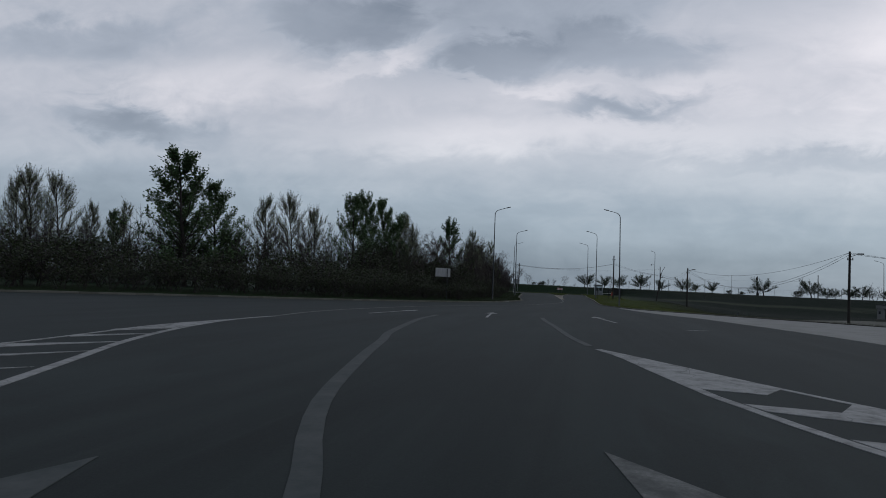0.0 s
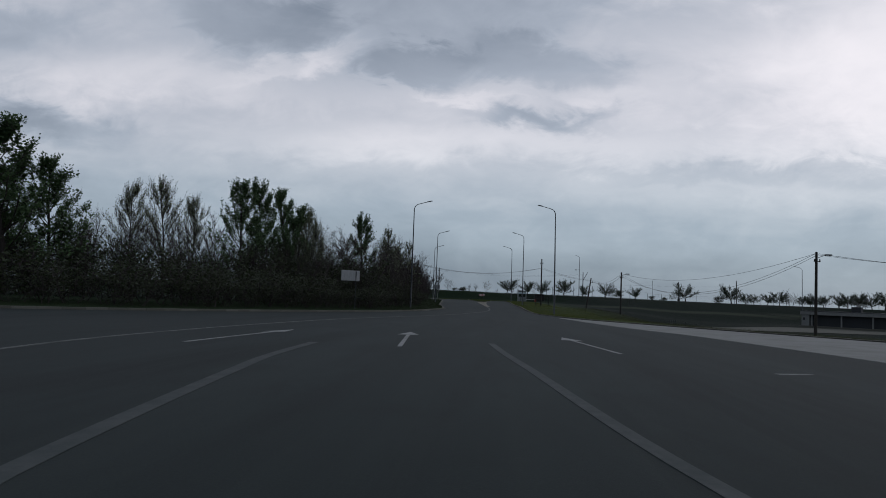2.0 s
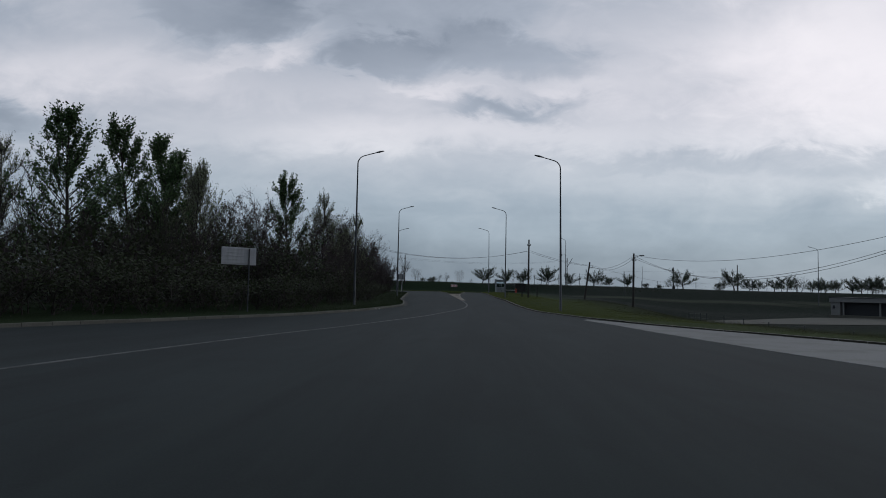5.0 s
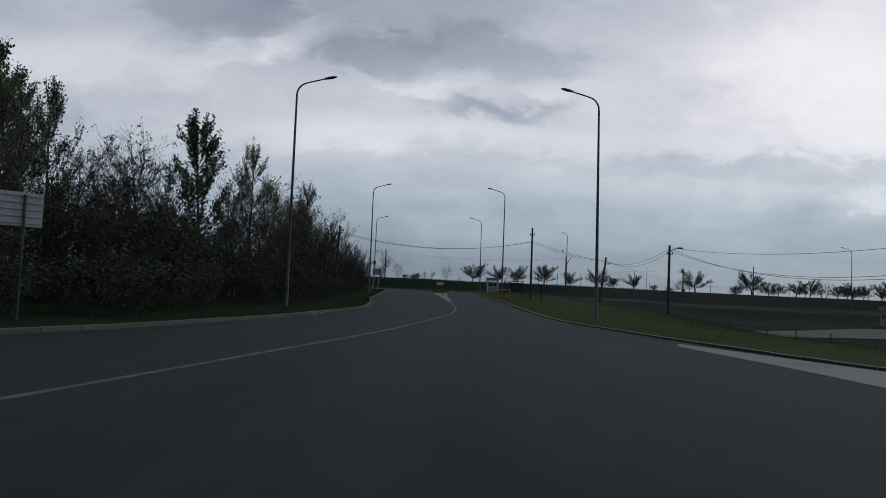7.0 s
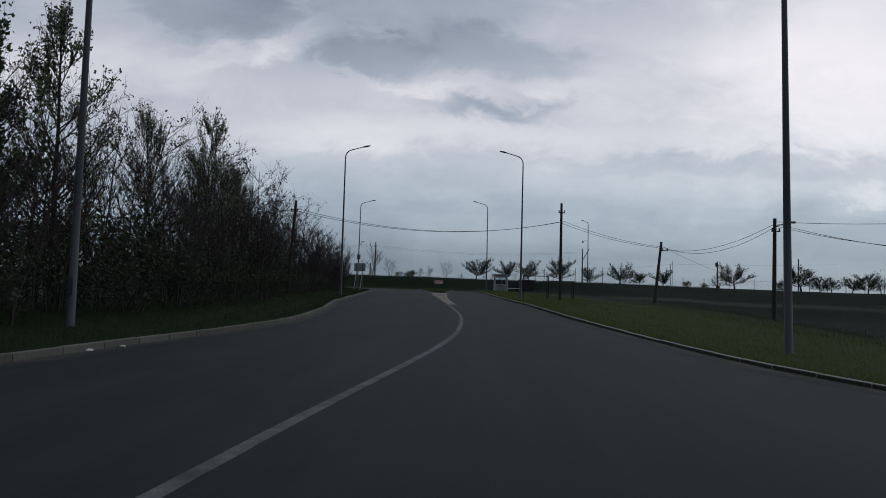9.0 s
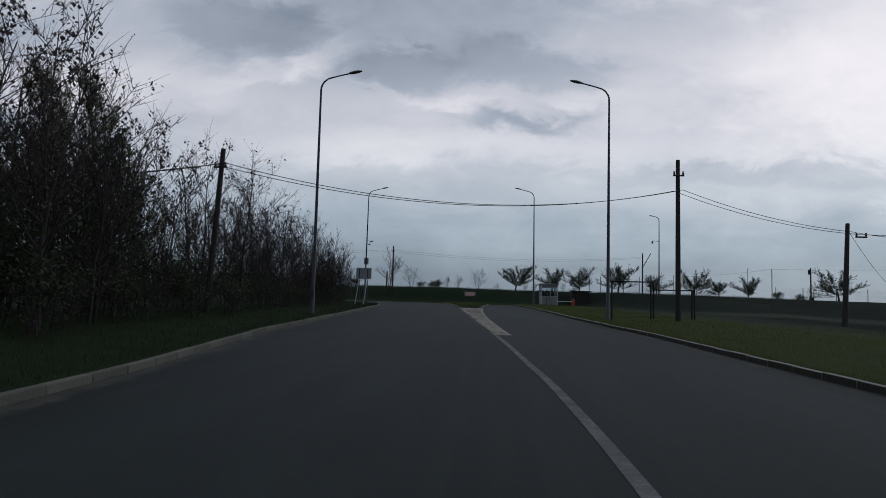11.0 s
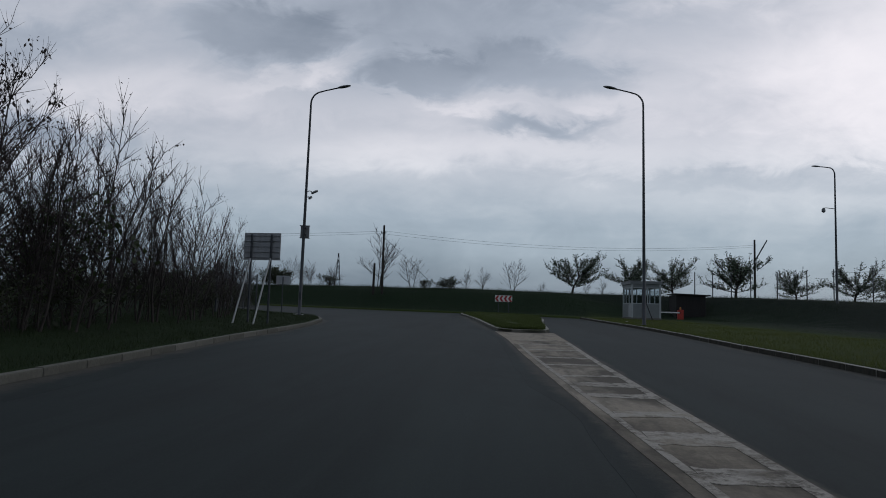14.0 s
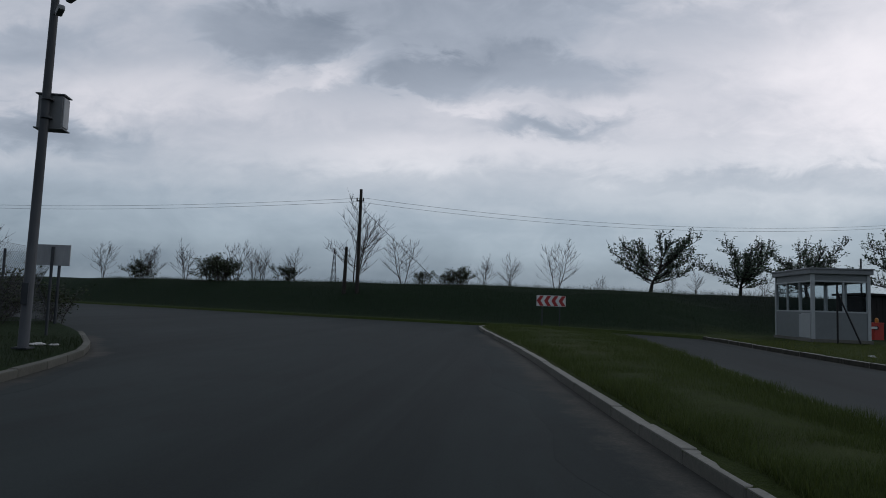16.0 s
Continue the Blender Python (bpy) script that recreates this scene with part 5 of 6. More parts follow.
def kiosk(x0, y0, w, d, h):
    z0 = z_land(x0 + w / 2, y0) + 0.03
    t = thing("kiosk", "small grey guard kiosk with white-framed windows and a flat roof", "kiosk", "", pose(x0, y0, z0))
    part("floor_slab", box_bm(w + 0.1, d + 0.1, 0.12, (w / 2, d / 2, 0.04), 0.01), KERB, t)
    sill, head = 1.02, 2.12
    # lower panels
    part("front_panel", box_bm(w - 0.12, 0.06, sill - 0.1, (w / 2, 0.05, 0.1 + (sill - 0.1) / 2), 0.005), PANEL, t)
    part("back_panel", box_bm(w - 0.12, 0.06, sill - 0.1, (w / 2, d - 0.05, 0.1 + (sill - 0.1) / 2), 0.005), PANEL, t)
    part("side_panel", box_bm(0.06, d - 0.12, sill - 0.1, (0.05, d / 2, 0.1 + (sill - 0.1) / 2), 0.005), PANEL, t)
    part("side_panel", box_bm(0.06, d - 0.12, sill - 0.1, (w - 0.05, d / 2, 0.1 + (sill - 0.1) / 2), 0.005), PANEL, t)
    for name, sx, sy, cx, cy in (("top_panel", w - 0.12, 0.06, w / 2, 0.05), ("top_panel", w - 0.12, 0.06, w / 2, d - 0.05), ("top_panel", 0.06, d - 0.12, 0.05, d / 2), ("top_panel", 0.06, d - 0.12, w - 0.05, d / 2)):
        part(name, box_bm(sx, sy, h - head - 0.1, (cx, cy, head + (h - head - 0.1) / 2), 0.005), PANEL, t)
    for cx, cy in ((0.05, 0.05), (w - 0.05, 0.05), (0.05, d - 0.05), (w - 0.05, d - 0.05)):
        part("corner_post", box_bm(0.11, 0.11, h - 0.1, (cx, cy, 0.1 + (h - 0.1) / 2 - 0.05), 0.01), ALU, t)

    def window(axis, a, b, fixed, bars):
        win = new("window")
        win.parent = t
        mid, L = (a + b) / 2, b - a
        def piece(nm, lo, hi, z_lo, z_hi, th, mat):
            c, s = (lo + hi) / 2, hi - lo
            if axis == "x":
                bm = box_bm(s, th, z_hi - z_lo, (c, fixed, (z_lo + z_hi) / 2), 0.004 if th > 0.02 else 0)
            else:
                bm = box_bm(th, s, z_hi - z_lo, (fixed, c, (z_lo + z_hi) / 2), 0.004 if th > 0.02 else 0)
            return part(nm, bm, mat, win)
        piece("frame_bar", a, b, sill, sill + 0.05, 0.08, ALU), piece("frame_bar", a, b, head - 0.05, head, 0.08, ALU)
        for q in bars:
            piece("mullion", q - 0.025, q + 0.025, sill + 0.05, head - 0.05, 0.075, ALU)
        g = piece("pane", a, b, sill + 0.05, head - 0.05, 0.008, GLASS)
        g.visible_shadow = False

    window("x", 0.105, w - 0.105, 0.05, (w * 0.55,))
    window("x", 0.105, w - 0.105, d - 0.05, (w * 0.5,))
    window("y", 0.105, d - 0.105, 0.05, (d * 0.33, d * 0.66))
    window("y", 0.105, d - 0.105, w - 0.05, (d * 0.5,))
    door = part("door", box_bm(0.03, d * 0.33 - 0.16, sill - 0.16, (0.008, d * 0.165 + 0.05, 0.12 + (sill - 0.16) / 2), 0.006), ALU, t, "white framed door leaf")
    part("handle", tube([(-0.012, d * 0.28, sill - 0.06), (-0.045, d * 0.28, sill - 0.06), (-0.045, d * 0.28 - 0.1, sill - 0.06)], [0.01] * 3, 6), BLACK, door)
    part("roof", box_bm(w + 0.16, d + 0.16, 0.16, (w / 2, d / 2, h - 0.06), 0.02), ROOFING, t)
    part("fascia", box_bm(w + 0.22, d + 0.22, 0.05, (w / 2, d / 2, h + 0.045), 0.01), ROOFING, t)
    return t


kiosk(4.65, 160.0, 1.92, 3.2, 2.48)


def prop_frame():
    z = z_land(5.6, 159.5)
    t = thing("prop_frame", "thin dark metal post with a slanting stay", "post", "", pose(5.25, 159.5, z))
    part("post", tube([(0, 0, -0.1), (0, 0, 2.0)], [0.03, 0.03], 8), BLACK, t)
    part("stay", tube([(0, 0, 1.75), (0.62, -0.3, -0.05)], [0.028, 0.028], 8), BLACK, t)


prop_frame()


def barrier():
    x, y = 8.92, 164.2
    t = thing("barrier_gate", "red barrier cabinet with a white boom and amber lamp", "barrier", "", pose(x, y, z_land(x, y) - 0.25))
    part("cabinet", box_bm(0.38, 0.32, 0.86, (0, 0, 0.45), 0.03), BARRIER_RED, t)
    part("cap", box_bm(0.40, 0.36, 0.06, (0, 0, 0.90), 0.02), BARRIER_RED, t)
    part("pivot", tube([(-0.12, -0.22, 0.72), (-0.12, -0.16, 0.72)], [0.08, 0.08], 12), BLACK, t)
    part("boom", box_bm(2.6, 0.05, 0.09, (-1.4, -0.22, 0.72), 0.01), WHITE, t)
    part("warning_lamp", tube([(0, 0, 0.92), (0, 0, 0.98), (0, 0, 1.08), (0, 0, 1.12)], [0.05, 0.07, 0.065, 0.02], 12), AMBER, t)


barrier()


def dark_shed(x, y, w, d, h):
    z = z_land(x + w / 2, y) - 0.1
    t = thing("shed", "small black timber shed with an overhanging flat roof", "shed", "", pose(x, y, z))
    part("wall", box_bm(w, d, h, (w / 2, d / 2, h / 2), 0.03), BLACK, t)
    for k in range(9):
        part("batten", box_bm(0.05, 0.03, h - 0.1, (w * (k + 0.5) / 9, -0.004, h / 2), 0.005), BLACK, t)
    part("roof", box_bm(w + 0.45, d + 0.4, 0.09, (w / 2 + 0.1, d / 2, h + 0.045), 0.02, Euler((0, radians(1.5), 0)).to_matrix()), BLACK, t)


dark_shed(8.9, 165.2, 2.1, 2.2, 1.85)

# ---------------------------------------------------------------- lower yard: paving, long shed, posts, bank fence
YARD_POSTS = [(26.0, 109.5), (25.1, 105), (24.2, 100.4), (23.3, 96), (23.5, 92), (23.7, 88), (24.1, 84), (25.0, 80), (26.4, 76), (28.0, 72), (29.8, 68)]
yard_v = []
for j in range(6):
    for i in range(20):
        f = i / 19
        x = lerp(24.0 + j * 0.3, 104, f)
        y = lerp(float(np.interp(x, [24, 34, 46, 104], [104, 107.3, 108, 111])), float(np.interp(x, [24, 30, 37, 50, 104], [109.5, 114.3, 118.7, 128.5, 137])), j / 5)
        yard_v.append((x, y, z_land(x, y) + 0.06))
yard = tagged(new("pavement", mesh_data("yard", yard_v, [(j * 20 + i, j * 20 + i + 1, (j + 1) * 20 + i + 1, (j + 1) * 20 + i) for j in range(5) for i in range(19)], YARD)), "weathered concrete paving of a lower yard", "pavement", kind="structure")


def long_shed(x, y, z, top, w, d, turn):
    h = top - z
    base = z_land(x, y) - z - 0.3
    t = thing("long_shed", "long low grey open-fronted shed with a flat roof in the yard", "shed", "", pose(x, y, z, 0, 0, turn))
    part("plinth", box_bm(w + 0.6, d + 0.6, -base, (w / 2, d / 2, base / 2), 0.03), YARD, t, "weathered concrete loading plinth")
    part("end_wall", box_bm(1.3, d, h - 0.75, (0.65, d / 2, (h - 0.75) / 2), 0.02), SHEDWALL, t, "pale rendered end wall")
    part("back_wall", box_bm(w - 1.3, 0.2, h - 0.75, (1.3 + (w - 1.3) / 2, d - 0.1, (h - 0.75) / 2), 0.02), SHEDDARK, t)
    part("screen_wall", box_bm(w - 1.3, 0.1, h - 0.75, (1.3 + (w - 1.3) / 2, 0.9, (h - 0.75) / 2), 0.01), SHEDDARK, t)
    for k in range(10):
        part("column", box_bm(0.22, 0.22, h - 0.75, (1.7 + (w - 2.2) * k / 9, 0.25, (h - 0.75) / 2), 0.02), SHEDWALL, t)
    part("fascia", box_bm(w + 0.3, 0.15, 0.62, (w / 2, -0.1, h - 0.42), 0.02), SHEDWALL, t)
    part("end_fascia", box_bm(0.15, d, 0.62, (-0.08, d / 2 + 0.03, h - 0.42), 0.02), SHEDWALL, t)
    part("roof", box_bm(w + 0.5, d + 0.5, 0.10, (w / 2, d / 2, h - 0.05), 0.02), SHEDDARK, t)
    part("vent_box", box_bm(1.5, 1.2, 1.0, (7.5, d * 0.6, h + 0.45), 0.05), SHEDDARK, t)
    part("window", box_bm(0.35, 0.06, 0.5, (0.45, -0.02, h * 0.45), 0.02), SHEDDARK, t)


long_shed(55.5, 133.0, -0.62, 2.1, 46, 8, -46)


def fence_post(x, y, h, group, first={}, label="thin dark steel fence post"):
    m = pose(x, y, z_land(x, y) - 0.1)
    if group not in first:
        t = thing("fence_post", label, "post", group.split(",")[0], m)
        part("post", tube([(0, 0, 0), (0, 0, h)], [0.045, 0.04], 8), STEEL, t)
        part("cap", tube([(0, 0, h), (0, 0, h + 0.03)], [0.055, 0.03], 8), STEEL, t)
        first[group] = t
        return
    copy_thing(first[group], m)


bank_posts = [(12 + k * 1.5, 171.5 + 0.2 * math.sin(k)) for k in range(4)] + [(18.6, 171.5), (20.9, 171.4), (23.2, 171.8), (26.1, 171.5), (36.5, 172), (39.8, 171.6), (44, 171.5), (48, 171.6), (52.8, 171.5)] + [(57 + k * 3.0, 171.5 + 0.2 * math.sin(k)) for k in range(19)]
for k, (x, y) in enumerate(bank_posts):
    tall = (float(np.interp(x, [16, 23, 26.1], [2.1, 2.75, 3.0])) if x < 27 else 1.55 if x < 54 else 2.3 + 0.25 * (k % 4 == 1)) + 0.1
    fence_post(x, y, tall, "tall bank fence posts, size %d" % round(tall * 5))
fence_post(29.12, 155.7, 6.3 - z_land(29.12, 155.7), "tall yard posts", label="tall dark steel post at the corner of the yard fence")
fence_post(44.57, 202.1, 8.9 - z_land(44.57, 202.1), "tall field posts", label="tall dark steel post on the field behind the bank")
for x, y in YARD_POSTS:
    fence_post(x, y, 1.15, "yard fence posts", label="short dark post of the low yard fence")


def wire_fence(name, pts, heights, label, mesh=0.35, r=0.004):
    """Level wires and a diamond mesh along a run of posts."""
    seg = [0.0]
    for a, b in zip(pts, pts[1:]):
        seg.append(seg[-1] + math.dist(a, b))

    def at(s, h):
        x, y = (float(np.interp(s, seg, [p[k] for p in pts])) for k in (0, 1))
        return x, y, z_land(x, y) + h

    lo, hi = heights[0], heights[-1]
    H, L = hi - lo, seg[-1]
    pieces = []
    for h in heights:
        pieces.append(tube([at(s, h) for s in seg], [r * 1.6] * len(seg), 3, False))
    for k in range(-int(H / mesh), int(L / mesh) + 1):
        a, b = max(0.0, k * mesh), min(L, k * mesh + H)
        if b - a > 0.05:
            ha, hb = a - k * mesh, b - k * mesh
            pieces.append(tube([at(a, lo + ha), at(b, lo + hb)], [r, r], 3, False))
            pieces.append(tube([at(a, hi - ha), at(b, hi - hb)], [r, r], 3, False))
    ob = new(name, mesh_data(name, *joined(pieces), STEEL))
    return tagged(ob, label, "fence", kind="stuff")


for h in (0.98, 0.55):
    for (xa, ya), (xb, yb) in zip(YARD_POSTS, YARD_POSTS[1:]):
        cable("fence_wire", (xa, ya, z_land(xa, ya) + h), (xb, yb, z_land(xb, yb) + h), 0.03, "thin dark wire of the low yard fence", 0.006)
wire_fence("wire_mesh", bank_posts[:8], (0.1, 1.1, 2.0), "thin wire mesh strung between the bank fence posts", 0.25, 0.0016)
wire_fence("wire_mesh", bank_posts[8:], (0.1, 0.75, 1.4), "thin wire mesh strung between the bank fence posts", 0.25, 0.0016)
for a, b in (((23.2, 171.8, 5.9), (26.1, 171.5, 6.0)), ((26.1, 171.5, 6.0), (29.12, 155.7, 6.2)), ((29.12, 155.7, 6.2), (44.57, 202.1, 8.7)), ((29.12, 155.7, 6.2), (47.4, 147.0, 6.3))):
    cable("top_wire", a, b, 0.12, "thin wire strung between tall fence posts", 0.008)


def mesh_panel(x0, x1, y, top, label, first=True):
    """A dark steel tube frame filled with wire mesh, on one post and a doubled end post."""
    z = z_land((x0 + x1) / 2, y)
    w, h = x1 - x0, top - z
    t = thing("mesh_fence", label, "fence", "mesh fences", pose(x0, y, z))
    for sx in ((0, w - 0.13, w) if first else (w - 0.13, w)):
        part("post", tube([(sx, 0, -0.2), (sx, 0, h)], [0.04, 0.04], 8), BLACK, t)
    part("rail", tube([(0, 0, h - 0.04), (w, 0, h - 0.04)], [0.03, 0.03], 8), BLACK, t)
    pieces = []
    n = int(w / 0.075)
    for k in range(-int(h / 0.075), n + 1):
        for s in (1, -1):
            pts = []
            for zz in (0.06, h - 0.07):
                xx = k * 0.075 + (zz - 0.06) if s > 0 else w - k * 0.075 - (zz - 0.06)
                pts.append((xx, 0.0, zz))
            (xa, _, za), (xb, _, zb) = pts
            lo, hi = 0.03, w - 0.03
            ta, tb = 0.0, 1.0
            dx = xb - xa
            c0, c1 = sorted(((lo - xa) / dx, (hi - xa) / dx))
            ta, tb = max(ta, c0), min(tb, c1)
            if tb - ta > 0.03:
                pieces.append(tube([(lerp(xa, xb, q), 0, lerp(za, zb, q)) for q in (ta, tb)], [0.0011, 0.0011], 3, False))
    part("mesh", joined(pieces), STEEL, t, "thin grey wire mesh")
    return t


mesh_panel(4.25, 6.25, 114.9, 3.22, "dark steel frame filled with wire mesh beside a lamp")
mesh_panel(6.29, 8.3, 115.2, 2.85, "lower dark steel frame filled with wire mesh", False)

LF = [(-15.6, 141.0), (-16.4, 143.7), (-17.3, 146.6), (-18.45, 150.9), (-18.9, 154.0), (-21.5, 155.0), (-24.5, 156.2), (-27.5, 157.4), (-31, 159), (-35, 161)]
for x, y in LF:
    fence_post(x, y, 2.25, "corner fence posts")
wire_fence("wire_mesh", LF, (0.1, 1.1, 2.08), "thin wire mesh strung between the corner fence posts", 0.10, 0.003)
tangle("undergrowth", "dark dense weeds and brambles behind the corner fence", [(x - 0.5 - 0.75 * (q % 4), y - 1.5 + 0.6 * q, (0.75 if q % 4 == 0 else 1.2) + 0.3 * ((k + q) % 3), 1.3) for k, (x, y) in enumerate(LF) for q in range(7)])
for k, (x, y) in enumerate(LF):
    plant("bare", x - 3.0 - (k % 3), y + 1.0, 2.4 + 0.5 * (k % 3), k % 3, group="bare trees on the bank", label="small leafless shrub behind the corner fence")


def small_sign(x, y, top):
    z = z_land(x, y)
    t = thing("small_sign", "small grey back of a road sign on a thin post", "road sign", "", pose(x, y, z, 0, 0, 10))
    part("panel", box_bm(0.72, 0.03, 0.46, (0, 0.04, top - z - 0.23), 0.01), SIGNBACK, t)
    part("post", tube([(0, 0, -0.2), (0, 0, top - z - 0.05)], [0.03, 0.03], 8), STEEL, t)


small_sign(-15.7, 149.4, 3.55)


def lattice_mast(x, y, top):
    z = z_land(x, y) - 0.2
    h = top - z
    t = thing("lattice_mast", "far thin steel lattice mast on the field", "mast", "", pose(x, y, z))
    leg = lambda sx, sy, f: (sx * lerp(0.9, 0.08, f), sy * lerp(0.9, 0.08, f), h * f)
    for sx in (-1, 1):
        for sy in (-1, 1):
            part("leg", tube([leg(sx, sy, 0), leg(sx, sy, 1)], [0.07, 0.05], 5), STEEL, t)
    pieces = []
    for k in range(8):
        f0, f1 = k / 8, (k + 1) / 8
        for a, b in (((-1, -1), (1, -1)), ((1, -1), (1, 1)), ((1, 1), (-1, 1)), ((-1, 1), (-1, -1))):
            pieces.append(tube([leg(*a, f0), leg(*b, f1)], [0.035, 0.035], 4, False))
            pieces.append(tube([leg(*b, f0), leg(*a, f1)], [0.035, 0.035], 4, False))
    part("bracing", joined(pieces), STEEL, t)
    part("crossarm", box_bm(3.0, 0.12, 0.12, (0, 0, h * 0.42), 0.02), STEEL, t)


lattice_mast(-51.1, 300.0, 15.8)

def litter(x, y, size, seed, z):
    rng = random.Random(seed)
    bm = bmesh.new()
    bmesh.ops.create_icosphere(bm, subdivisions=2, radius=1)
    for q in bm.verts:
        q.co *= rng.uniform(0.6, 1.15)
    bmesh.ops.scale(bm, vec=(size, size * 0.6, size * 0.25), verts=bm.verts)
    me = bpy.data.meshes.new("litter")
    bm.to_mesh(me)
    bm.free()
    me.materials.append(LITTER)
    ob = new("litter", me)
    ob.matrix_basis = pose(x, y, z + size * 0.15, 0, 0, rng.uniform(0, 360))
    tagged(ob, "crumpled white scrap of litter lying by the kerb", "litter", "litter")


litter(-7.15, 72.9, 0.12, 1, z_road(72.9))
litter(-6.95, 73.7, 0.09, 2, z_road(73.7))
litter(-14.15, 147.1, 0.16, 3, z_land(-14.15, 147.1))
litter(-13.9, 147.25, 0.10, 4, z_land(-13.9, 147.25))
litter(3.1, 153.2, 0.10, 5, z_land(3.1, 153.2))

# ---------------------------------------------------------------- kerbs, grass, island


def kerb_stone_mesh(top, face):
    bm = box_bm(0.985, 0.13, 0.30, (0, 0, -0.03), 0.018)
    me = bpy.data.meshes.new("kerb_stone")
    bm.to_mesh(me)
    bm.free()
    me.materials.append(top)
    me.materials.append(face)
    # upright long sides get the second, darker colour; top and ends the first
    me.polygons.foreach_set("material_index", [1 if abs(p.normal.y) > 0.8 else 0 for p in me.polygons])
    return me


STONE, STONE_DARK_FACE, STONE_PALE_TOP = kerb_stone_mesh(KERB, KERB), kerb_stone_mesh(PALE_KERB, DARK_FACE), kerb_stone_mesh(PALE_KERB, KERB)


def kerb_run(label, line, out, limit, stone=STONE, drop=lambda y: 0.0):
    """Kerb stones set end to end along a line; out: which side the ground lies on."""
    k = tagged(new("kerb"), label, "kerb", kind="structure")
    pts = resample([(p[0], p[1]) for p in line], 1.0)
    rng = random.Random(len(pts))
    for a, b in list(zip(pts, pts[1:]))[:limit]:
        c, d = (a + b) / 2, b - a
        r = Vector((d.y, -d.x, 0)).normalized() * 0.065 * out
        za, zb = z_road(a.y) - drop(a.y), z_road(b.y) - drop(b.y)
        m = Matrix.Translation((c.x + r.x, c.y + r.y, (za + zb) / 2 + rng.uniform(-0.006, 0.006))) @ Matrix.Rotation(math.atan2(d.y, d.x) + rng.uniform(-0.01, 0.01), 4, "Z") @ Matrix.Rotation(-math.atan2(zb - za, d.length), 4, "Y") @ Matrix.Diagonal((d.length, 1, 1, 1))
        o = new("kerb_stone", stone)
        o.parent = k
        o.matrix_basis = m
    return k


left_line = [(x_left(y), y) for y in [16 + 0.5 * i for i in range(272)]]
right_line = [(x_right(y), y) for y in [8 + 0.5 * i for i in range(308)]]
kerb_run("pale worn concrete kerb along the wooded verge", left_line, -1, 300)
kerb_run("worn concrete kerb with a pale top and a darker face along the open verge", right_line, 1, 300, STONE_DARK_FACE, kerb_drop)
gut = [Vector((x, y, 0)) for x, y in left_line[60:]]
dirt_strip(gut, 0.9, "gutter_dirt", road, "sandy dirt along the kerb")
gut = [Vector((x, y, 0)) for x, y in right_line[110:]]
dirt_strip(gut, -0.8, "gutter_dirt", road, "sandy dirt along the kerb")

ISL = [(-3.3, 138.45), (-2.75, 138.5), (-2.35, 138.85), (-2.2, 139.7), (-2.15, 141.3), (-2.05, 144.2), (-1.9, 148.2), (-1.6, 152.5), (-1.55, 157.5), (-2.1, 162), (-3.3, 163.6), (-4.8, 165.3), (-6.3, 165.6), (-7.0, 164.8), (-6.95, 163), (-6.6, 160), (-5.65, 153), (-5.2, 149.2), (-4.8, 145.2), (-4.48, 142.2), (-4.24, 140.3), (-4.12, 139.3), (-3.88, 138.65)]
isl_line = smooth_line(ISL + [ISL[0]], 0.5)
kerb_run("concrete kerb round the grassy traffic island", [(p.x, p.y) for p in isl_line], -1, 300, STONE_PALE_TOP)
dirt_strip([p for p in isl_line if p.x < -4.2 and 139.2 < p.y < 160], 1.3, "gutter_dirt", road, "brown dirt along the island kerb")


def island():
    verts, faces, rings = [], [], 6
    n = len(isl_line) - 1
    for k in range(rings + 1):
        f = k / rings
        for p in isl_line[:n]:
            q = p.lerp(Vector((float(np.interp(p.y, [139, 165], [-3.3, -4.8])), min(max(p.y, 141.5), 161), 0)), f)
            d = 0.1 * math.sin(f * 1.57) + 0.04 * noise.noise((q.x, q.y, 3)) * (f > 0)
            verts.append((q.x, q.y, z_road(q.y) + 0.10 + d))
    for k in range(rings):
        for i in range(n):
            j = (i + 1) % n
            faces.append((k * n + i, k * n + j, (k + 1) * n + j, (k + 1) * n + i))
    return tagged(new("ground", mesh_data("island", verts, faces, LAWN, True)), "rough green grass on the traffic island", "grass", kind="structure")


island()


def grass_blades(name, label, spots, hmin, hmax, seed, material=BLADE):
    """Thin single blades, taller in tufts."""
    rng = random.Random(seed)
    verts, faces = [], []
    for x, y, z in spots:
        tuft = 0.6 + 0.8 * max(0.0, noise.noise((x * 1.3, y * 1.3, 7)) + 0.35)
        h, a, w = rng.uniform(hmin, hmax) * tuft, rng.uniform(0, 6.28), rng.uniform(0.0022, 0.0048)
        lx, ly = rng.gauss(0, 0.38) * h, rng.gauss(0, 0.38) * h
        c, s = math.cos(a) * w, math.sin(a) * w
        o = len(verts)
        verts += [(x - c, y - s, z - 0.02), (x + c, y + s, z - 0.02), (x + lx, y + ly, z + h)]
        faces.append((o, o + 1, o + 2))
    return tagged(new(name, mesh_data(name, verts, faces, material)), label, "grass", kind="stuff")


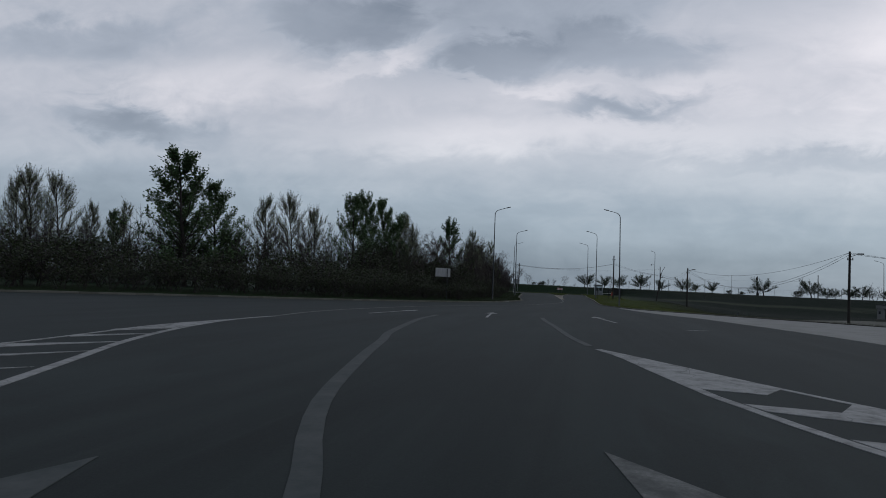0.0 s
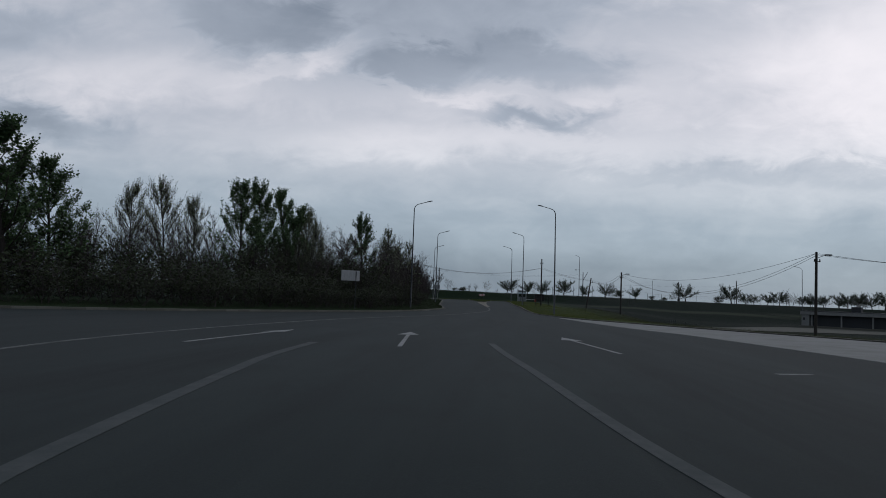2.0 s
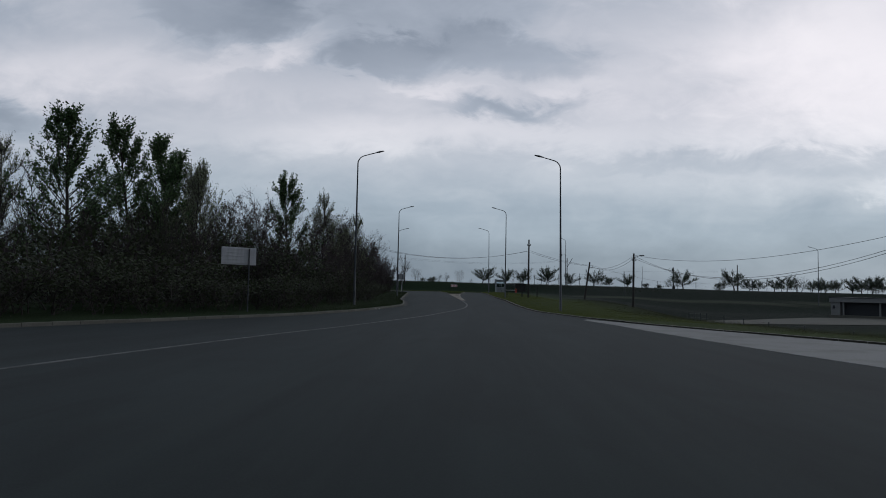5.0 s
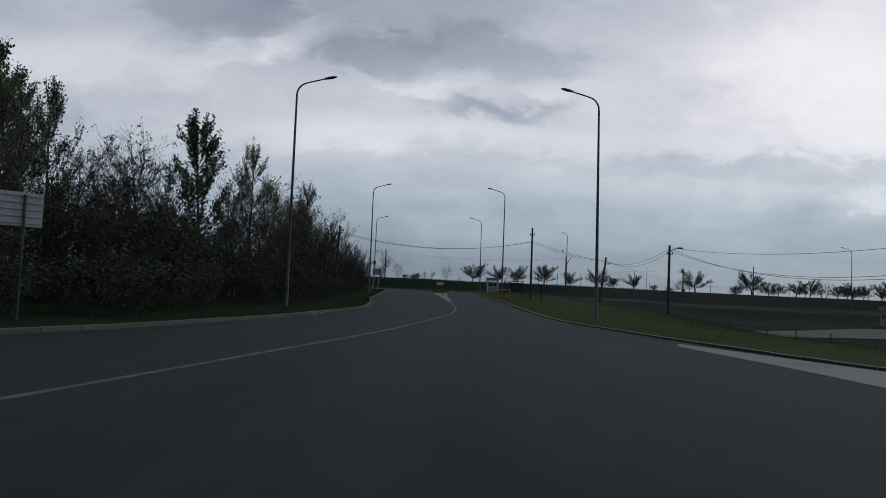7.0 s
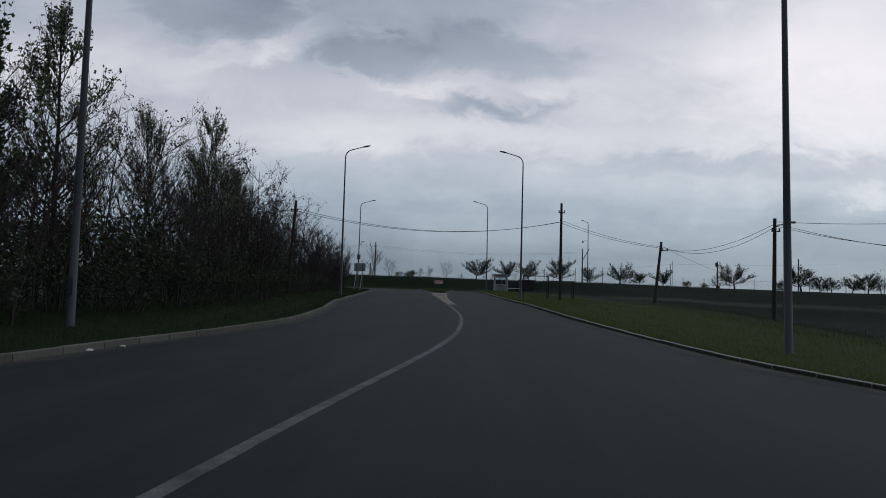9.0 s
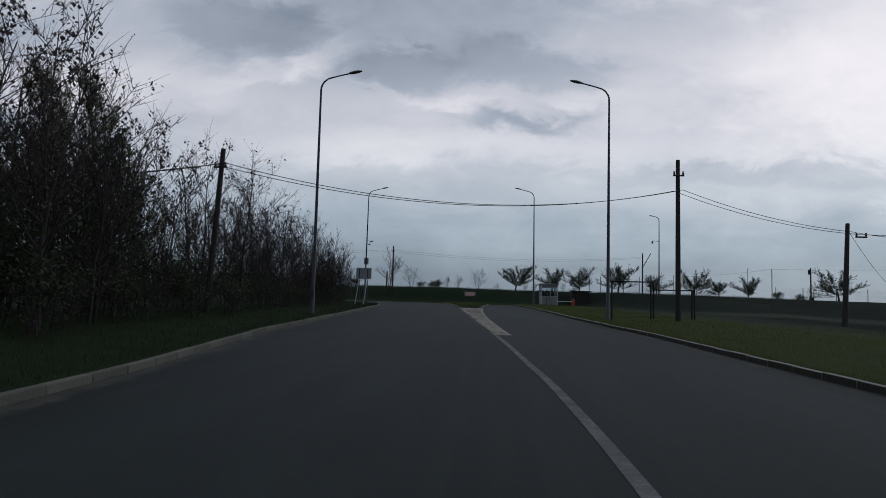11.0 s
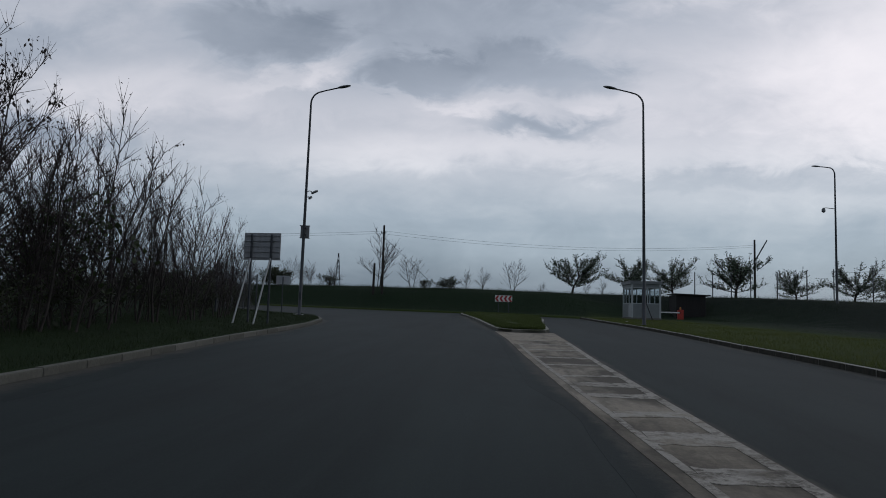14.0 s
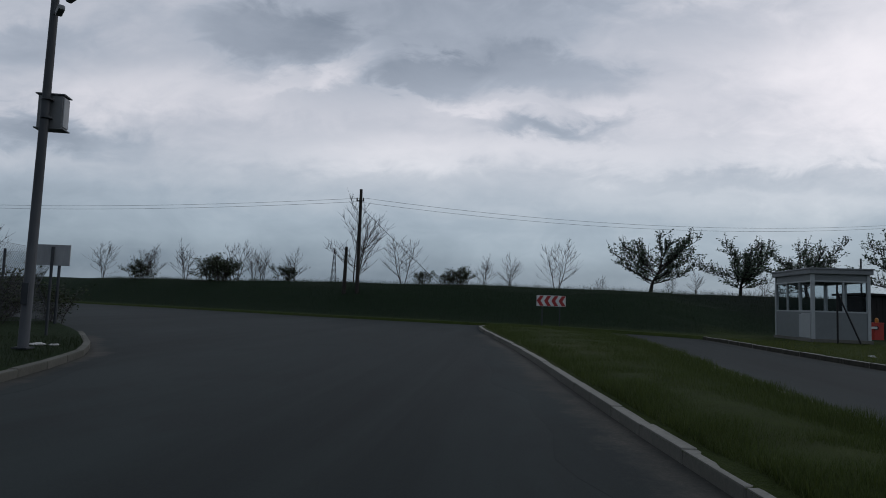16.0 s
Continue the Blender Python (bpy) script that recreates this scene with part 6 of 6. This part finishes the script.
def scatter_grass():
    rng = random.Random(11)
    left, right, isl, bank = [], [], [], []
    for _ in range(90000):
        y = rng.uniform(62, 149)
        d = 0.18 + 4.5 * rng.random() ** 1.3
        x = x_left(y) - d
        left.append((x, y, z_land(x, y)))
    for _ in range(130000):
        y = rng.uniform(64, 160)
        d = 0.18 + (5.6 if y > 100 else 8.5) * rng.random() ** 1.4
        x = x_right(y) + d
        if not (4.4 < x < 7.0 and 159.8 < y < 163.4):
            right.append((x, y, z_land(x, y)))
    weeds = []
    for _ in range(34000):
        y = rng.uniform(40, 106)
        x = x_right(y) + (8.2 if y > 60 else 6.0) + rng.gauss(0, 1.3) + 9.0 * rng.random() ** 1.5
        weeds.append((x, y, z_land(x, y)))
    grass_blades("verge_weeds", "tall dry olive weeds along the fall to the yard", weeds, 0.09, 0.24, 5, WEED)
    while len(isl) < 140000:
        y = 138.75 + 26.2 * rng.random() ** 1.35
        lo = float(np.interp(y, [138.7, 139.4, 142.2, 145.2, 149.2, 153, 160, 163, 165], [-3.7, -3.95, -4.3, -4.62, -5.02, -5.46, -6.4, -6.75, -6.6]))
        hi = float(np.interp(y, [138.7, 139.4, 141, 144, 148, 152.5, 157.5, 162, 163.6, 165], [-2.7, -2.38, -2.28, -2.18, -2.02, -1.75, -1.7, -2.3, -3.5, -4.9]))
        x = rng.uniform(lo, hi)
        isl.append((x, y, z_road(y) + 0.15))
    for _ in range(60000):
        x = rng.uniform(-45, 40)
        y0 = float(np.interp(x, BANK_X, BANK_Y))
        y = y0 + rng.uniform(0.2, 9) if x < 10 else rng.uniform(160, 173)
        bank.append((x, y, z_land(x, y)))
    grass_blades("verge_grass", "uneven green verge grass under the trees, their shade put into its dark colour", left, 0.04, 0.13, 1)
    grass_blades("verge_grass", "uneven green verge grass behind the open kerb", right, 0.04, 0.12, 2, OLIVE_BLADE)
    grass_blades("island_grass", "long rough green grass on the traffic island", isl, 0.04, 0.13, 3, LAWN_BLADE)
    grass_blades("bank_grass", "tall dark grass along the field bank", bank, 0.10, 0.35, 4)


scatter_grass()
